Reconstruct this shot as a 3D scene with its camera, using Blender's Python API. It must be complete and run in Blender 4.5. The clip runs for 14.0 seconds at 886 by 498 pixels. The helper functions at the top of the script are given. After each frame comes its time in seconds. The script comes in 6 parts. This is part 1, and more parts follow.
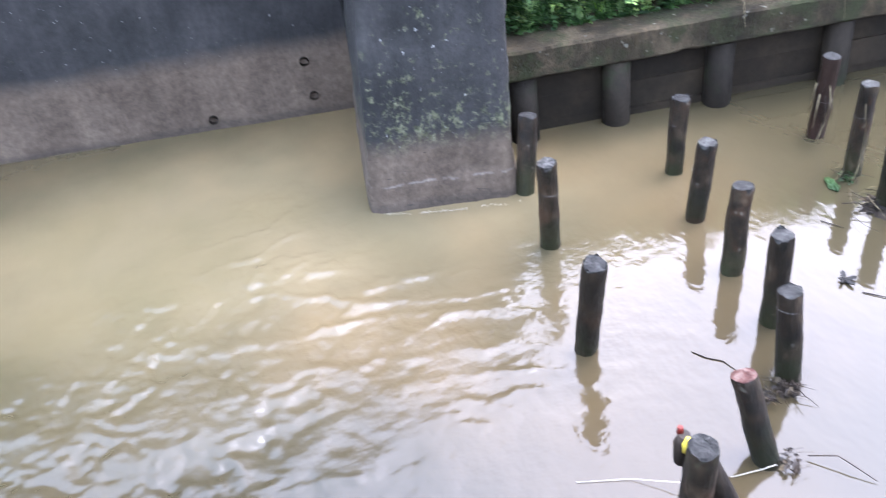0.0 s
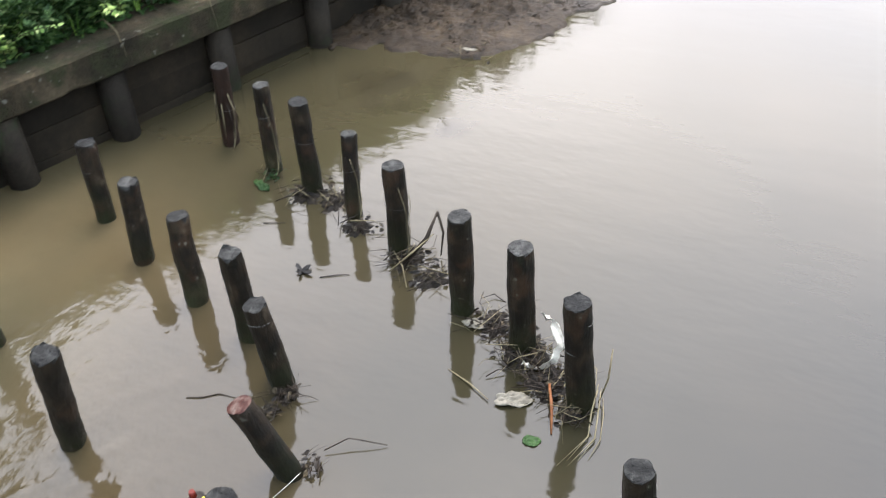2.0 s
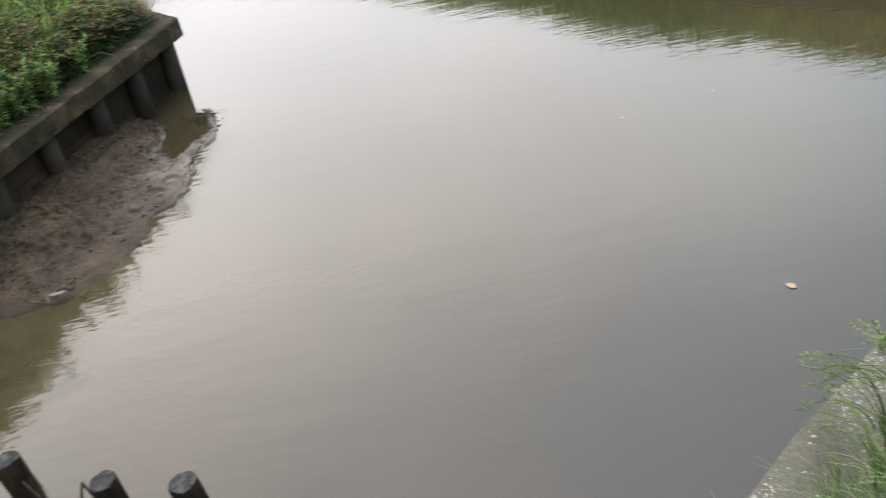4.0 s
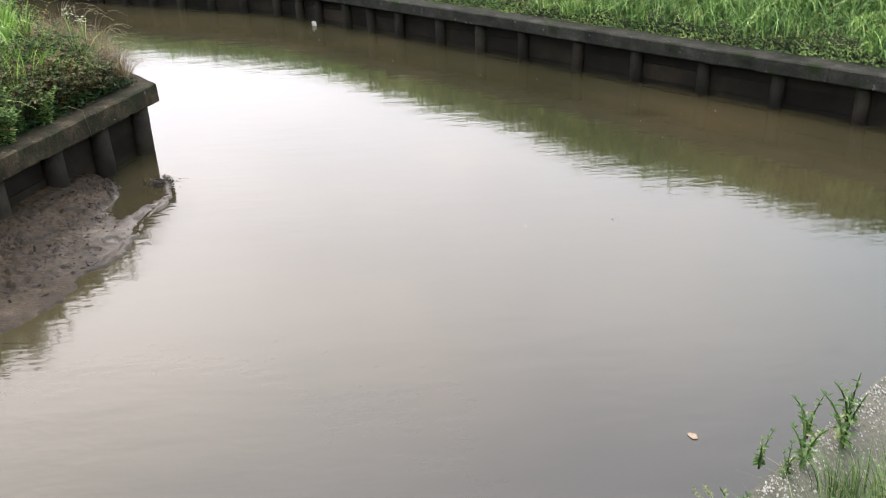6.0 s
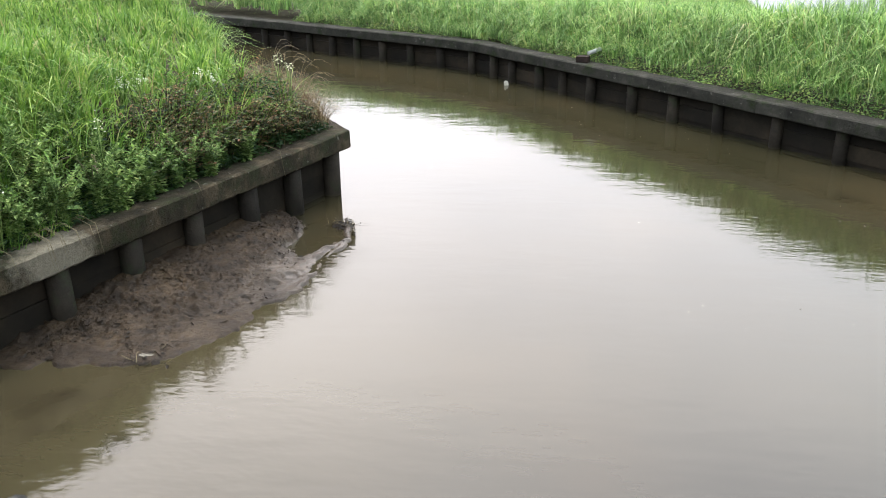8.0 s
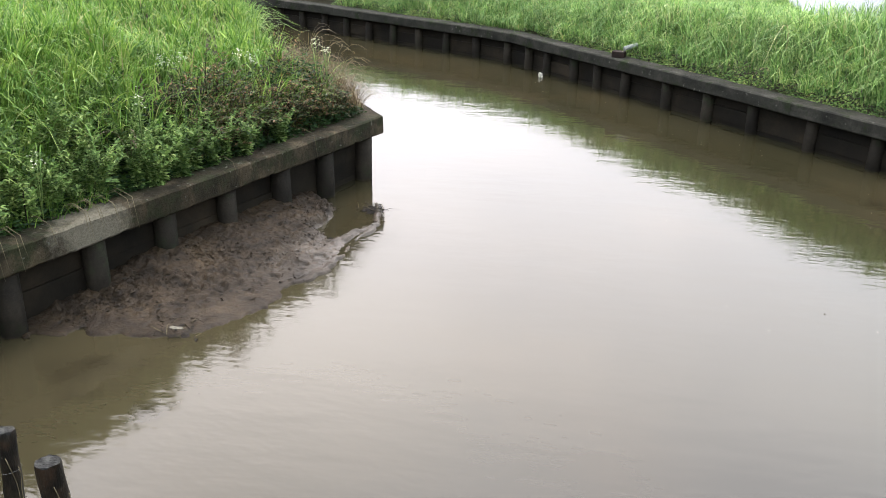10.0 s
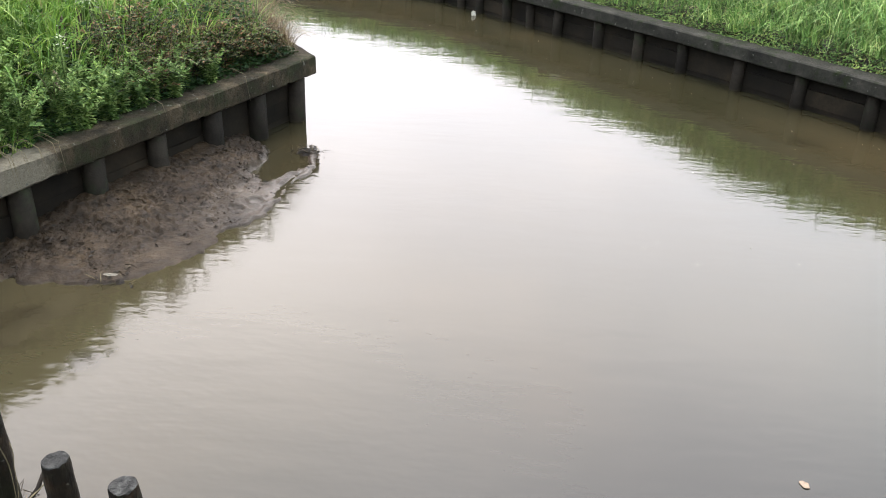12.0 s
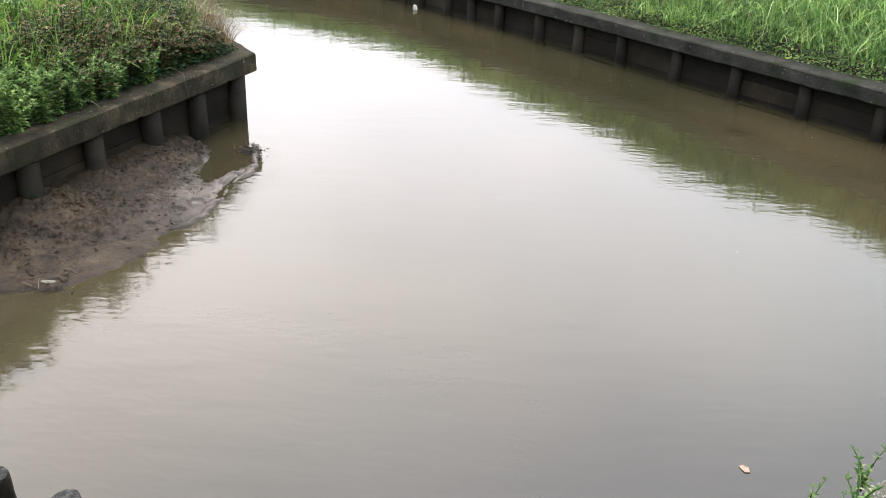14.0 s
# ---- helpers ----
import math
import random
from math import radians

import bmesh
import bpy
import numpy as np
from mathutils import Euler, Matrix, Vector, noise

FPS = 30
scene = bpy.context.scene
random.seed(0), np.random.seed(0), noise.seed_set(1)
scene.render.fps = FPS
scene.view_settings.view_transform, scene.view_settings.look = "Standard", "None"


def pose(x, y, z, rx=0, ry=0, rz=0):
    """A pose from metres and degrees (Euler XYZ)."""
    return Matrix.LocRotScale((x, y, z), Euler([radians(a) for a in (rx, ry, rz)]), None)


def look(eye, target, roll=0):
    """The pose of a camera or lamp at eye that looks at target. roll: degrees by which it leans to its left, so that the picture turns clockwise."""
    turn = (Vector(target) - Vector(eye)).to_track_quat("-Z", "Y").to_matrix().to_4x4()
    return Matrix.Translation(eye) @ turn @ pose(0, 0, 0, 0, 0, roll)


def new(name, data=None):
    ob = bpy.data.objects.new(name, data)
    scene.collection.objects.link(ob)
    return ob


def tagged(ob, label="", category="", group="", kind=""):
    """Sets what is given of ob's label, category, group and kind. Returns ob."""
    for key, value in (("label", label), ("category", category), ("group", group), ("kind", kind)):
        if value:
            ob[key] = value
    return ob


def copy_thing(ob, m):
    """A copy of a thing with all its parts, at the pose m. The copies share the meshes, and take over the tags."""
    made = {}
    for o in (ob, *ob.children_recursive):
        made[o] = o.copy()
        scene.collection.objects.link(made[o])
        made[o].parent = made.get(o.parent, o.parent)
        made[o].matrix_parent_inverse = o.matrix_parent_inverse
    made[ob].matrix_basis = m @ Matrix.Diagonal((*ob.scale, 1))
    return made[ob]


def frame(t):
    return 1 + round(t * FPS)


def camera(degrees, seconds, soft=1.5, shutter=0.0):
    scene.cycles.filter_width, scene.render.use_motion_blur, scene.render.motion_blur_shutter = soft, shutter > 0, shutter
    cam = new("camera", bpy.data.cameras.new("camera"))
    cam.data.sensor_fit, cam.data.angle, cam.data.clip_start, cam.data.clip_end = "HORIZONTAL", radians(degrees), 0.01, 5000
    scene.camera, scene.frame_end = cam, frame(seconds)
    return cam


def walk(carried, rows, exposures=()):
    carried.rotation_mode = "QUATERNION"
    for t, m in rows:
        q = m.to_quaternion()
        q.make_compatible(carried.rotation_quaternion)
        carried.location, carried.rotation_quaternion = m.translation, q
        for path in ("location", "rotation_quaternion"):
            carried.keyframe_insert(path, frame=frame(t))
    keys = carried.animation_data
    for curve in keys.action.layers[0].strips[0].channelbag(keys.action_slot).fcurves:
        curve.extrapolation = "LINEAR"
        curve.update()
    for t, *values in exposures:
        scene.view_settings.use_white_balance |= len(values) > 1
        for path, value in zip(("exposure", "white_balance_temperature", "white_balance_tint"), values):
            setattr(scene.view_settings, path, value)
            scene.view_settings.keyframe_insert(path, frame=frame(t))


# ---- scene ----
cam = camera(53.8, 14.0, soft=0.8, shutter=0.3)
PATH = [
    (0, (-0.306, -0.426, 3.163), (-2.496, 0.493, 1.33), -8.24),
    (0.5, (-0.311, -0.391, 3.126), (-2.248, 0.81, 1.176), -4.42),
    (1, (-0.352, -0.286, 3.112), (-2.013, 1.237, 1.132), -3.31),
    (1.5, (-0.351, -0.207, 3.113), (-1.681, 1.631, 1.15), -2.23),
    (2, (-0.343, -0.162, 3.123), (-1.331, 1.924, 1.206), -1.93),
    (2.5, (-0.324, -0.178, 3.144), (-1.202, 2.071, 1.363), -4.48),
    (3, (-0.31, -0.13, 3.177), (-1.069, 2.279, 1.559), -7.46),
    (3.5, (-0.291, -0.006, 3.149), (-0.628, 2.531, 1.585), -9.92),
    (4, (-0.205, 0.077, 3.066), (-0.118, 2.625, 1.484), -11.00),
    (4.2, (-0.182, 0.064, 3.035), (0.048, 2.611, 1.466), -9.75),
    (6.3, (0.23, 0.125, 3.058), (0.354, 2.861, 1.833), -0.87),
    (6.5, (0.231, 0.163, 3.043), (0.263, 2.926, 1.873), -1.07),
    (7, (0.254, 0.161, 3.076), (0.062, 2.943, 1.971), -1.72),
    (7.5, (0.224, 0.183, 3.032), (-0.099, 2.961, 1.948), -1.77),
    (8, (0.217, 0.205, 3.043), (-0.183, 2.966, 1.938), -0.99),
    (10.3, (0.216, 0.121, 3.07), (-0.267, 2.851, 1.922), 1.02),
    (10.5, (0.183, 0.127, 3.056), (-0.261, 2.859, 1.897), 1.20),
    (11, (0.201, 0.103, 3.05), (-0.163, 2.816, 1.822), 1.47),
    (11.5, (0.18, 0.106, 3.055), (-0.109, 2.795, 1.756), 1.94),
    (12, (0.195, 0.087, 3.079), (-0.052, 2.77, 1.76), 1.95),
    (12.5, (0.226, 0.091, 3.101), (0.042, 2.775, 1.773), 1.66),
    (13, (0.215, 0.099, 3.106), (0.102, 2.783, 1.772), 1.82),
    (13.5, (0.231, 0.095, 3.114), (0.146, 2.78, 1.779), 2.03),
    (14, (0.224, 0.092, 3.118), (0.152, 2.777, 1.78), 2.15),
]
EXPOSURES = [(0.0, 4.06, 5230, 21), (0.5, 3.77, 5330, 17), (1.0, 3.48, 5520, 15), (1.5, 3.18, 5760, 12), (2.0, 2.97, 5820, 11), (3.0, 2.68, 6080, 10), (4.2, 2.31, 6040, 10), (6.5, 2.55, 6060, 12), (8.0, 2.55, 6040, 10), (10.5, 2.58, 6050, 11), (12.5, 2.67, 6010, 11), (14.0, 2.64, 6010, 11)]
walk(cam, [(t, look(eye, target, roll)) for t, eye, target, roll in PATH], EXPOSURES)

# ---- light: bright overcast sky with a faint wide sun ----
world = bpy.data.worlds.new("world")
scene.world = world
world.use_nodes = True
wn, wl = world.node_tree.nodes, world.node_tree.links
SUN_EL, SUN_ROT = radians(70), radians(-15)
sky = wn.new("ShaderNodeTexSky")
sky.sky_type = "NISHITA"
sky.sun_disc = False
sky.sun_elevation, sky.sun_rotation = SUN_EL, SUN_ROT
sky.dust_density = 6.0
sky_gain = wn.new("ShaderNodeVectorMath")
sky_gain.operation = "SCALE"
sky_gain.inputs["Scale"].default_value = 0.10
cloud_noise = wn.new("ShaderNodeTexNoise")
cloud_noise.inputs["Scale"].default_value = 2.2
cloud_noise.inputs["Detail"].default_value = 4.0
cloud = wn.new("ShaderNodeValToRGB")
cloud.color_ramp.elements[0].position, cloud.color_ramp.elements[0].color = 0.30, (0.84, 0.84, 0.86, 1)
cloud.color_ramp.elements[1].position, cloud.color_ramp.elements[1].color = 0.70, (1.04, 1.03, 1.04, 1)
# the cloud deck: near white towards the horizon, a cooler grey higher up
sky_pos = wn.new("ShaderNodeTexCoord")
sky_sep = wn.new("ShaderNodeSeparateXYZ")
deck = wn.new("ShaderNodeValToRGB")
deck.color_ramp.elements[0].position, deck.color_ramp.elements[0].color = 0.05, (0.29, 0.30, 0.34, 1)
deck.color_ramp.elements[1].position, deck.color_ramp.elements[1].color = 0.50, (1.07, 1.06, 1.05, 1)
high = deck.color_ramp.elements.new(0.78)
high.color = (0.88, 0.93, 1.02, 1)
shaded = wn.new("ShaderNodeMix")
shaded.data_type, shaded.blend_type = "RGBA", "MULTIPLY"
shaded.inputs["Factor"].default_value = 1.0
wl.new(sky_pos.outputs["Generated"], sky_sep.inputs["Vector"])
wl.new(sky_pos.outputs["Generated"], cloud_noise.inputs["Vector"])
wl.new(sky_sep.outputs["Z"], deck.inputs["Fac"])
# thinner cloud ahead lets more light through
thin = wn.new("ShaderNodeVectorMath")
thin.operation = "DOT_PRODUCT"
thin.inputs[1].default_value = (-0.30, 0.72, 0.62)
glow = wn.new("ShaderNodeValToRGB")
glow.color_ramp.interpolation = "EASE"
glow.color_ramp.elements[0].position, glow.color_ramp.elements[0].color = 0.52, (0.74, 0.80, 0.80, 1)
glow.color_ramp.elements[1].position, glow.color_ramp.elements[1].color = 1.0, (1.64, 1.49, 1.34, 1)
lit = wn.new("ShaderNodeMix")
lit.data_type, lit.blend_type = "RGBA", "MULTIPLY"
lit.inputs["Factor"].default_value = 1.0
wl.new(sky_pos.outputs["Generated"], thin.inputs[0])
wl.new(thin.outputs["Value"], glow.inputs["Fac"])
wl.new(glow.outputs["Color"], lit.inputs["B"])
wl.new(shaded.outputs["Result"], lit.inputs["A"])
cover = wn.new("ShaderNodeMix")
cover.data_type = "RGBA"
cover.inputs["Factor"].default_value = 0.80
wl.new(sky.outputs["Color"], sky_gain.inputs[0])
wl.new(cloud_noise.outputs["Fac"], cloud.inputs["Fac"])
wl.new(sky_gain.outputs["Vector"], cover.inputs["A"])
wl.new(cloud.outputs["Color"], shaded.inputs["A"])
wl.new(deck.outputs["Color"], shaded.inputs["B"])
wl.new(lit.outputs["Result"], cover.inputs["B"])
wl.new(cover.outputs["Result"], wn["Background"].inputs["Color"])
wn["Background"].inputs["Strength"].default_value = 1.0
sun_data = bpy.data.lights.new("sun", "SUN")
sun_data.energy, sun_data.angle, sun_data.color = 0.5, radians(20), (1.0, 0.95, 0.88)
sun = new("sun", sun_data)
sun.matrix_world = look((-1.1, 4.1, 12), (0, 0, 0))


# ---- materials ----
def mat(name, rough=0.8, spec=0.5, metal=0.0):
    m = bpy.data.materials.new(name)
    m.use_nodes = True
    b = m.node_tree.nodes["Principled BSDF"]
    b.inputs["Roughness"].default_value = rough
    b.inputs["Specular IOR Level"].default_value = spec
    b.inputs["Metallic"].default_value = metal
    return m, m.node_tree.nodes, m.node_tree.links, b


def noise_node(n, l, scale, detail=6.0, rough=0.6, vec=None, stretch=None):
    t = n.new("ShaderNodeTexNoise")
    t.inputs["Scale"].default_value = scale
    t.inputs["Detail"].default_value = detail
    t.inputs["Roughness"].default_value = rough
    if vec is None:
        g = n.new("ShaderNodeNewGeometry")
        vec = g.outputs["Position"]
    if stretch:
        mp = n.new("ShaderNodeMapping")
        mp.inputs["Scale"].default_value = stretch
        l.new(vec, mp.inputs["Vector"])
        vec = mp.outputs["Vector"]
    l.new(vec, t.inputs["Vector"])
    return t.outputs["Fac"]


def ramp(n, l, fac, stops):
    r = n.new("ShaderNodeValToRGB")
    e = r.color_ramp.elements
    while len(e) < len(stops):
        e.new(0.5)
    for el, (p, c) in zip(e, stops):
        el.position, el.color = p, (*c, 1)
    l.new(fac, r.inputs["Fac"])
    return r.outputs["Color"]


def mix(n, l, fac, a, b, mode="MIX"):
    m = n.new("ShaderNodeMix")
    m.data_type, m.blend_type = "RGBA", mode
    for sock, v in ((m.inputs["Factor"], fac), (m.inputs["A"], a), (m.inputs["B"], b)):
        if isinstance(v, bpy.types.NodeSocket):
            l.new(v, sock)
        elif isinstance(v, (int, float)):
            sock.default_value = v
        else:
            sock.default_value = (*v, 1)
    return m.outputs["Result"]


def bump(n, l, b, height, strength, dist=0.02, normal=None):
    k = n.new("ShaderNodeBump")
    k.inputs["Strength"].default_value = strength
    k.inputs["Distance"].default_value = dist
    l.new(height, k.inputs["Height"])
    if normal is not None:
        l.new(normal, k.inputs["Normal"])
    l.new(k.outputs["Normal"], b.inputs["Normal"])
    return k.outputs["Normal"]


def surface(name, stops, scale, fine, rough=0.85, strength=0.5, dist=0.01, moss=None, specks=None, spec=0.10, obj_random=0.0):
    """Two scales of colour noise, fine relief, and if given moss patches and pale specks."""
    m, n, l, b = mat(name, rough, spec)
    col = ramp(n, l, noise_node(n, l, scale), stops)
    grain = noise_node(n, l, fine, 8.0, 0.7)
    col = mix(n, l, 0.55, col, ramp(n, l, grain, [(0.3, (0.35, 0.35, 0.35)), (0.7, (1.25, 1.25, 1.25))]), "MULTIPLY")
    if moss:
        mask = ramp(n, l, noise_node(n, l, moss[1], 8.0, 0.7), [(moss[2], (0, 0, 0)), (moss[2] + 0.1, (1, 1, 1))])
        col = mix(n, l, mask, col, moss[0])
    if specks:
        mask = ramp(n, l, noise_node(n, l, specks[1], 3.0, 0.5), [(specks[2], (0, 0, 0)), (specks[2] + 0.03, (1, 1, 1))])
        col = mix(n, l, mask, col, specks[0])
    if obj_random:
        info = n.new("ShaderNodeObjectInfo")
        tone = ramp(n, l, info.outputs["Random"], [(0.0, (1 - obj_random,) * 3), (1.0, (1 + obj_random,) * 3)])
        col = mix(n, l, 1.0, col, tone, "MULTIPLY")
    l.new(col, b.inputs["Base Color"])
    bump(n, l, b, grain, strength, dist)
    return m


def leaf_mat(name, stops, rough=0.55, through_light=0.35):
    m, n, l, b = mat(name, rough, 0.18)
    g = n.new("ShaderNodeNewGeometry")
    patch = noise_node(n, l, 1.1, 3.0)
    col = ramp(n, l, g.outputs["Random Per Island"], stops)
    col = mix(n, l, 0.5, col, ramp(n, l, patch, [(0.35, (0.62, 0.66, 0.6)), (0.65, (1.25, 1.2, 1.1))]), "MULTIPLY")
    clump = noise_node(n, l, 5.5, 3.0, 0.6)
    col = mix(n, l, 0.75, col, ramp(n, l, clump, [(0.34, (0.50, 0.56, 0.50)), (0.5, (1.0, 1.0, 1.0)), (0.66, (1.55, 1.45, 1.3))]), "MULTIPLY")
    l.new(col, b.inputs["Base Color"])
    t = n.new("ShaderNodeBsdfTranslucent")
    l.new(col, t.inputs["Color"])
    ms = n.new("ShaderNodeMixShader")
    ms.inputs["Fac"].default_value = through_light
    l.new(b.outputs["BSDF"], ms.inputs[1])
    l.new(t.outputs["BSDF"], ms.inputs[2])
    l.new(ms.outputs["Shader"], n["Material Output"].inputs["Surface"])
    return m


CONCRETE = surface("coping_concrete", [(0.28, (0.0085, 0.008, 0.006)), (0.5, (0.024, 0.022, 0.0165)), (0.62, (0.034, 0.031, 0.024)), (0.78, (0.07, 0.063, 0.048))], 3.4, 30, 0.9, 1.0, 0.02,
                   moss=((0.013, 0.017, 0.0055), 4.0, 0.54), specks=((0.075, 0.07, 0.056), 17.0, 0.68))
NEAR_CONCRETE = surface("pebbly_concrete", [(0.3, (0.062, 0.057, 0.042)), (0.7, (0.120, 0.111, 0.084))], 3.0, 60, 0.85, 0.9, 0.02, specks=((0.24, 0.23, 0.20), 42.0, 0.66))


def west_coping_material():
    """Dark mossy concrete with drip streaks, and one length worn pale and chipped."""
    m, n, l, b = mat("mossy_coping", 0.9, 0.10)
    g = n.new("ShaderNodeNewGeometry")
    col = ramp(n, l, noise_node(n, l, 3.0, 8.0, 0.65), [(0.3, (0.0092, 0.0073, 0.0042)), (0.5, (0.0240, 0.0186, 0.0108)), (0.7, (0.070, 0.054, 0.032))])
    streaks = noise_node(n, l, 9.0, 6.0, 0.65, g.outputs["Position"], (1.0, 1.0, 0.12))
    col = mix(n, l, 0.6, col, ramp(n, l, streaks, [(0.32, (0.4, 0.4, 0.38)), (0.52, (1.0, 1.0, 1.0)), (0.7, (1.7, 1.6, 1.45))]), "MULTIPLY")
    moss = ramp(n, l, noise_node(n, l, 5.0, 8.0, 0.7), [(0.48, (0, 0, 0)), (0.60, (0.85, 0.85, 0.85))])
    col = mix(n, l, moss, col, (0.0195, 0.0212, 0.0088))
    away = n.new("ShaderNodeVectorMath")
    away.operation = "DISTANCE"
    away.inputs[1].default_value = (-3.52, 5.85, 0.6)
    l.new(g.outputs["Position"], away.inputs[0])
    ragged = n.new("ShaderNodeMath")
    ragged.operation = "MULTIPLY_ADD"
    ragged.inputs[1].default_value = 0.9
    l.new(noise_node(n, l, 4.0, 8.0, 0.7), ragged.inputs[0])
    l.new(away.outputs["Value"], ragged.inputs[2])
    worn = n.new("ShaderNodeMapRange")
    worn.inputs["From Min"].default_value, worn.inputs["From Max"].default_value = 0.66, 0.86
    worn.inputs["To Min"].default_value, worn.inputs["To Max"].default_value = 0.9, 0.0
    l.new(ragged.outputs["Value"], worn.inputs["Value"])
    col = mix(n, l, worn.outputs["Result"], col, (0.135, 0.116, 0.082))
    lichen = ramp(n, l, noise_node(n, l, 19.0, 3.0, 0.5), [(0.68, (0, 0, 0)), (0.71, (1, 1, 1))])
    col = mix(n, l, lichen, col, (0.085, 0.080, 0.062))
    grain = noise_node(n, l, 36, 8.0, 0.7)
    col = mix(n, l, 0.5, col, ramp(n, l, grain, [(0.3, (0.4, 0.4, 0.4)), (0.7, (1.35, 1.35, 1.35))]), "MULTIPLY")
    l.new(col, b.inputs["Base Color"])
    bump(n, l, b, grain, 1.0, 0.02)
    return m


WEST_COPING = west_coping_material()
PILE = surface("pile_concrete", [(0.3, (0.0070, 0.0054, 0.0036)), (0.7, (0.0235, 0.0184, 0.0124))], 3.5, 34, 0.8, 0.7, 0.012, moss=((0.0135, 0.0150, 0.0072), 4.0, 0.53), obj_random=0.25)
BOARD = surface("wet_board", [(0.3, (0.0054, 0.0042, 0.0027)), (0.5, (0.0110, 0.0084, 0.0052)), (0.75, (0.024, 0.0172, 0.0102))], 2.0, 22, 0.7, 0.5, 0.008, obj_random=0.3)


def stake_material():
    """Dark wet wood with long grain, pale scuffs, and green slime towards the waterline."""
    m, n, l, b = mat("wet_dark_wood", 0.5, 0.16)
    g = n.new("ShaderNodeNewGeometry")
    sep = n.new("ShaderNodeSeparateXYZ")
    l.new(g.outputs["Position"], sep.inputs["Vector"])
    col = ramp(n, l, noise_node(n, l, 9.0), [(0.32, (0.0022, 0.0018, 0.0013)), (0.5, (0.0068, 0.0051, 0.0034)), (0.62, (0.0150, 0.0106, 0.0066)), (0.74, (0.040, 0.031, 0.021))])
    streaks = noise_node(n, l, 60.0, 6.0, 0.7, g.outputs["Position"], (1.0, 1.0, 0.12))
    col = mix(n, l, 0.7, col, ramp(n, l, streaks, [(0.3, (0.35, 0.35, 0.35)), (0.7, (1.7, 1.65, 1.55))]), "MULTIPLY")
    slime = n.new("ShaderNodeMapRange")
    slime.inputs["From Min"].default_value, slime.inputs["From Max"].default_value = 0.52, 0.18
    level = n.new("ShaderNodeMath")
    level.operation = "MULTIPLY_ADD"
    level.inputs[1].default_value = 0.5
    l.new(noise_node(n, l, 11.0), level.inputs[0])
    l.new(sep.outputs["Z"], level.inputs[2])
    l.new(level.outputs["Value"], slime.inputs["Value"])
    col = mix(n, l, slime.outputs["Result"], col, (0.0105, 0.0118, 0.0046))
    # bared reddish wood in patches, and a mossy crust round the top
    bared = ramp(n, l, noise_node(n, l, 6.0, 4.0, 0.6), [(0.55, (0, 0, 0)), (0.66, (0.8, 0.8, 0.8))])
    col = mix(n, l, bared, col, (0.0235, 0.0130, 0.0072))
    crust = n.new("ShaderNodeMath")
    crust.operation = "MULTIPLY_ADD"
    crust.inputs[1].default_value = 0.55
    l.new(sep.outputs["Z"], crust.inputs[0])
    l.new(noise_node(n, l, 34.0, 6.0, 0.75), crust.inputs[2])
    col = mix(n, l, ramp(n, l, crust.outputs["Value"], [(0.86, (0, 0, 0)), (0.98, (0.5, 0.5, 0.5))]), col, (0.026, 0.027, 0.016))
    scuffs = ramp(n, l, noise_node(n, l, 24.0, 3.0, 0.5), [(0.69, (0, 0, 0)), (0.72, (1, 1, 1))])
    col = mix(n, l, scuffs, col, (0.05, 0.046, 0.036))
    info = n.new("ShaderNodeObjectInfo")
    col = mix(n, l, 1.0, col, ramp(n, l, info.outputs["Random"], [(0.0, (0.6, 0.6, 0.6)), (1.0, (1.5, 1.45, 1.35))]), "MULTIPLY")
    l.new(col, b.inputs["Base Color"])
    bump(n, l, b, streaks, 1.0, 0.012)
    return m


STAKE = stake_material()
END_GRAIN = surface("weathered_end_grain", [(0.32, (0.0045, 0.0041, 0.0036)), (0.5, (0.0160, 0.0150, 0.0130)), (0.7, (0.052, 0.050, 0.044))], 30.0, 110, 0.5, 1.0, 0.008, obj_random=0.5)
END_RED = surface("reddish_end_grain", [(0.4, (0.020, 0.006, 0.0045)), (0.52, (0.040, 0.016, 0.011)), (0.64, (0.085, 0.058, 0.046))], 26.0, 90, 0.5, 0.8, 0.004)
BARK_RED = surface("reddish_wet_wood", [(0.3, (0.006, 0.0042, 0.003)), (0.7, (0.024, 0.0135, 0.009))], 7.0, 55, 0.5, 0.9, 0.006)
WIRE = surface("pale_wire", [(0.3, (0.025, 0.023, 0.019)), (0.7, (0.12, 0.112, 0.098))], 20, 80, 0.5, 0.2, 0.001)
TWIG = surface("twig_bark", [(0.3, (0.0084, 0.006, 0.0042)), (0.7, (0.03, 0.0216, 0.0144))], 9, 60, 0.6, 0.4, 0.003)
CLOT = surface("matted_rot", [(0.3, (0.0035, 0.0028, 0.0020)), (0.55, (0.012, 0.0088, 0.0058)), (0.75, (0.034, 0.026, 0.017))], 26.0, 90, 0.5, 1.0, 0.012)
STRAW = surface("pale_straw", [(0.3, (0.085, 0.067, 0.036)), (0.7, (0.17, 0.14, 0.08))], 9, 60, 0.6, 0.3, 0.002)
SOIL = surface("dark_soil", [(0.3, (0.02, 0.016, 0.010)), (0.7, (0.06, 0.048, 0.03))], 3, 30, 0.9, 0.8, 0.02)
WHITE_SCRAP = surface("white_plastic_film", [(0.3, (0.34, 0.305, 0.245)), (0.7, (0.48, 0.44, 0.365))], 12, 60, 0.7, 0.5, 0.004)
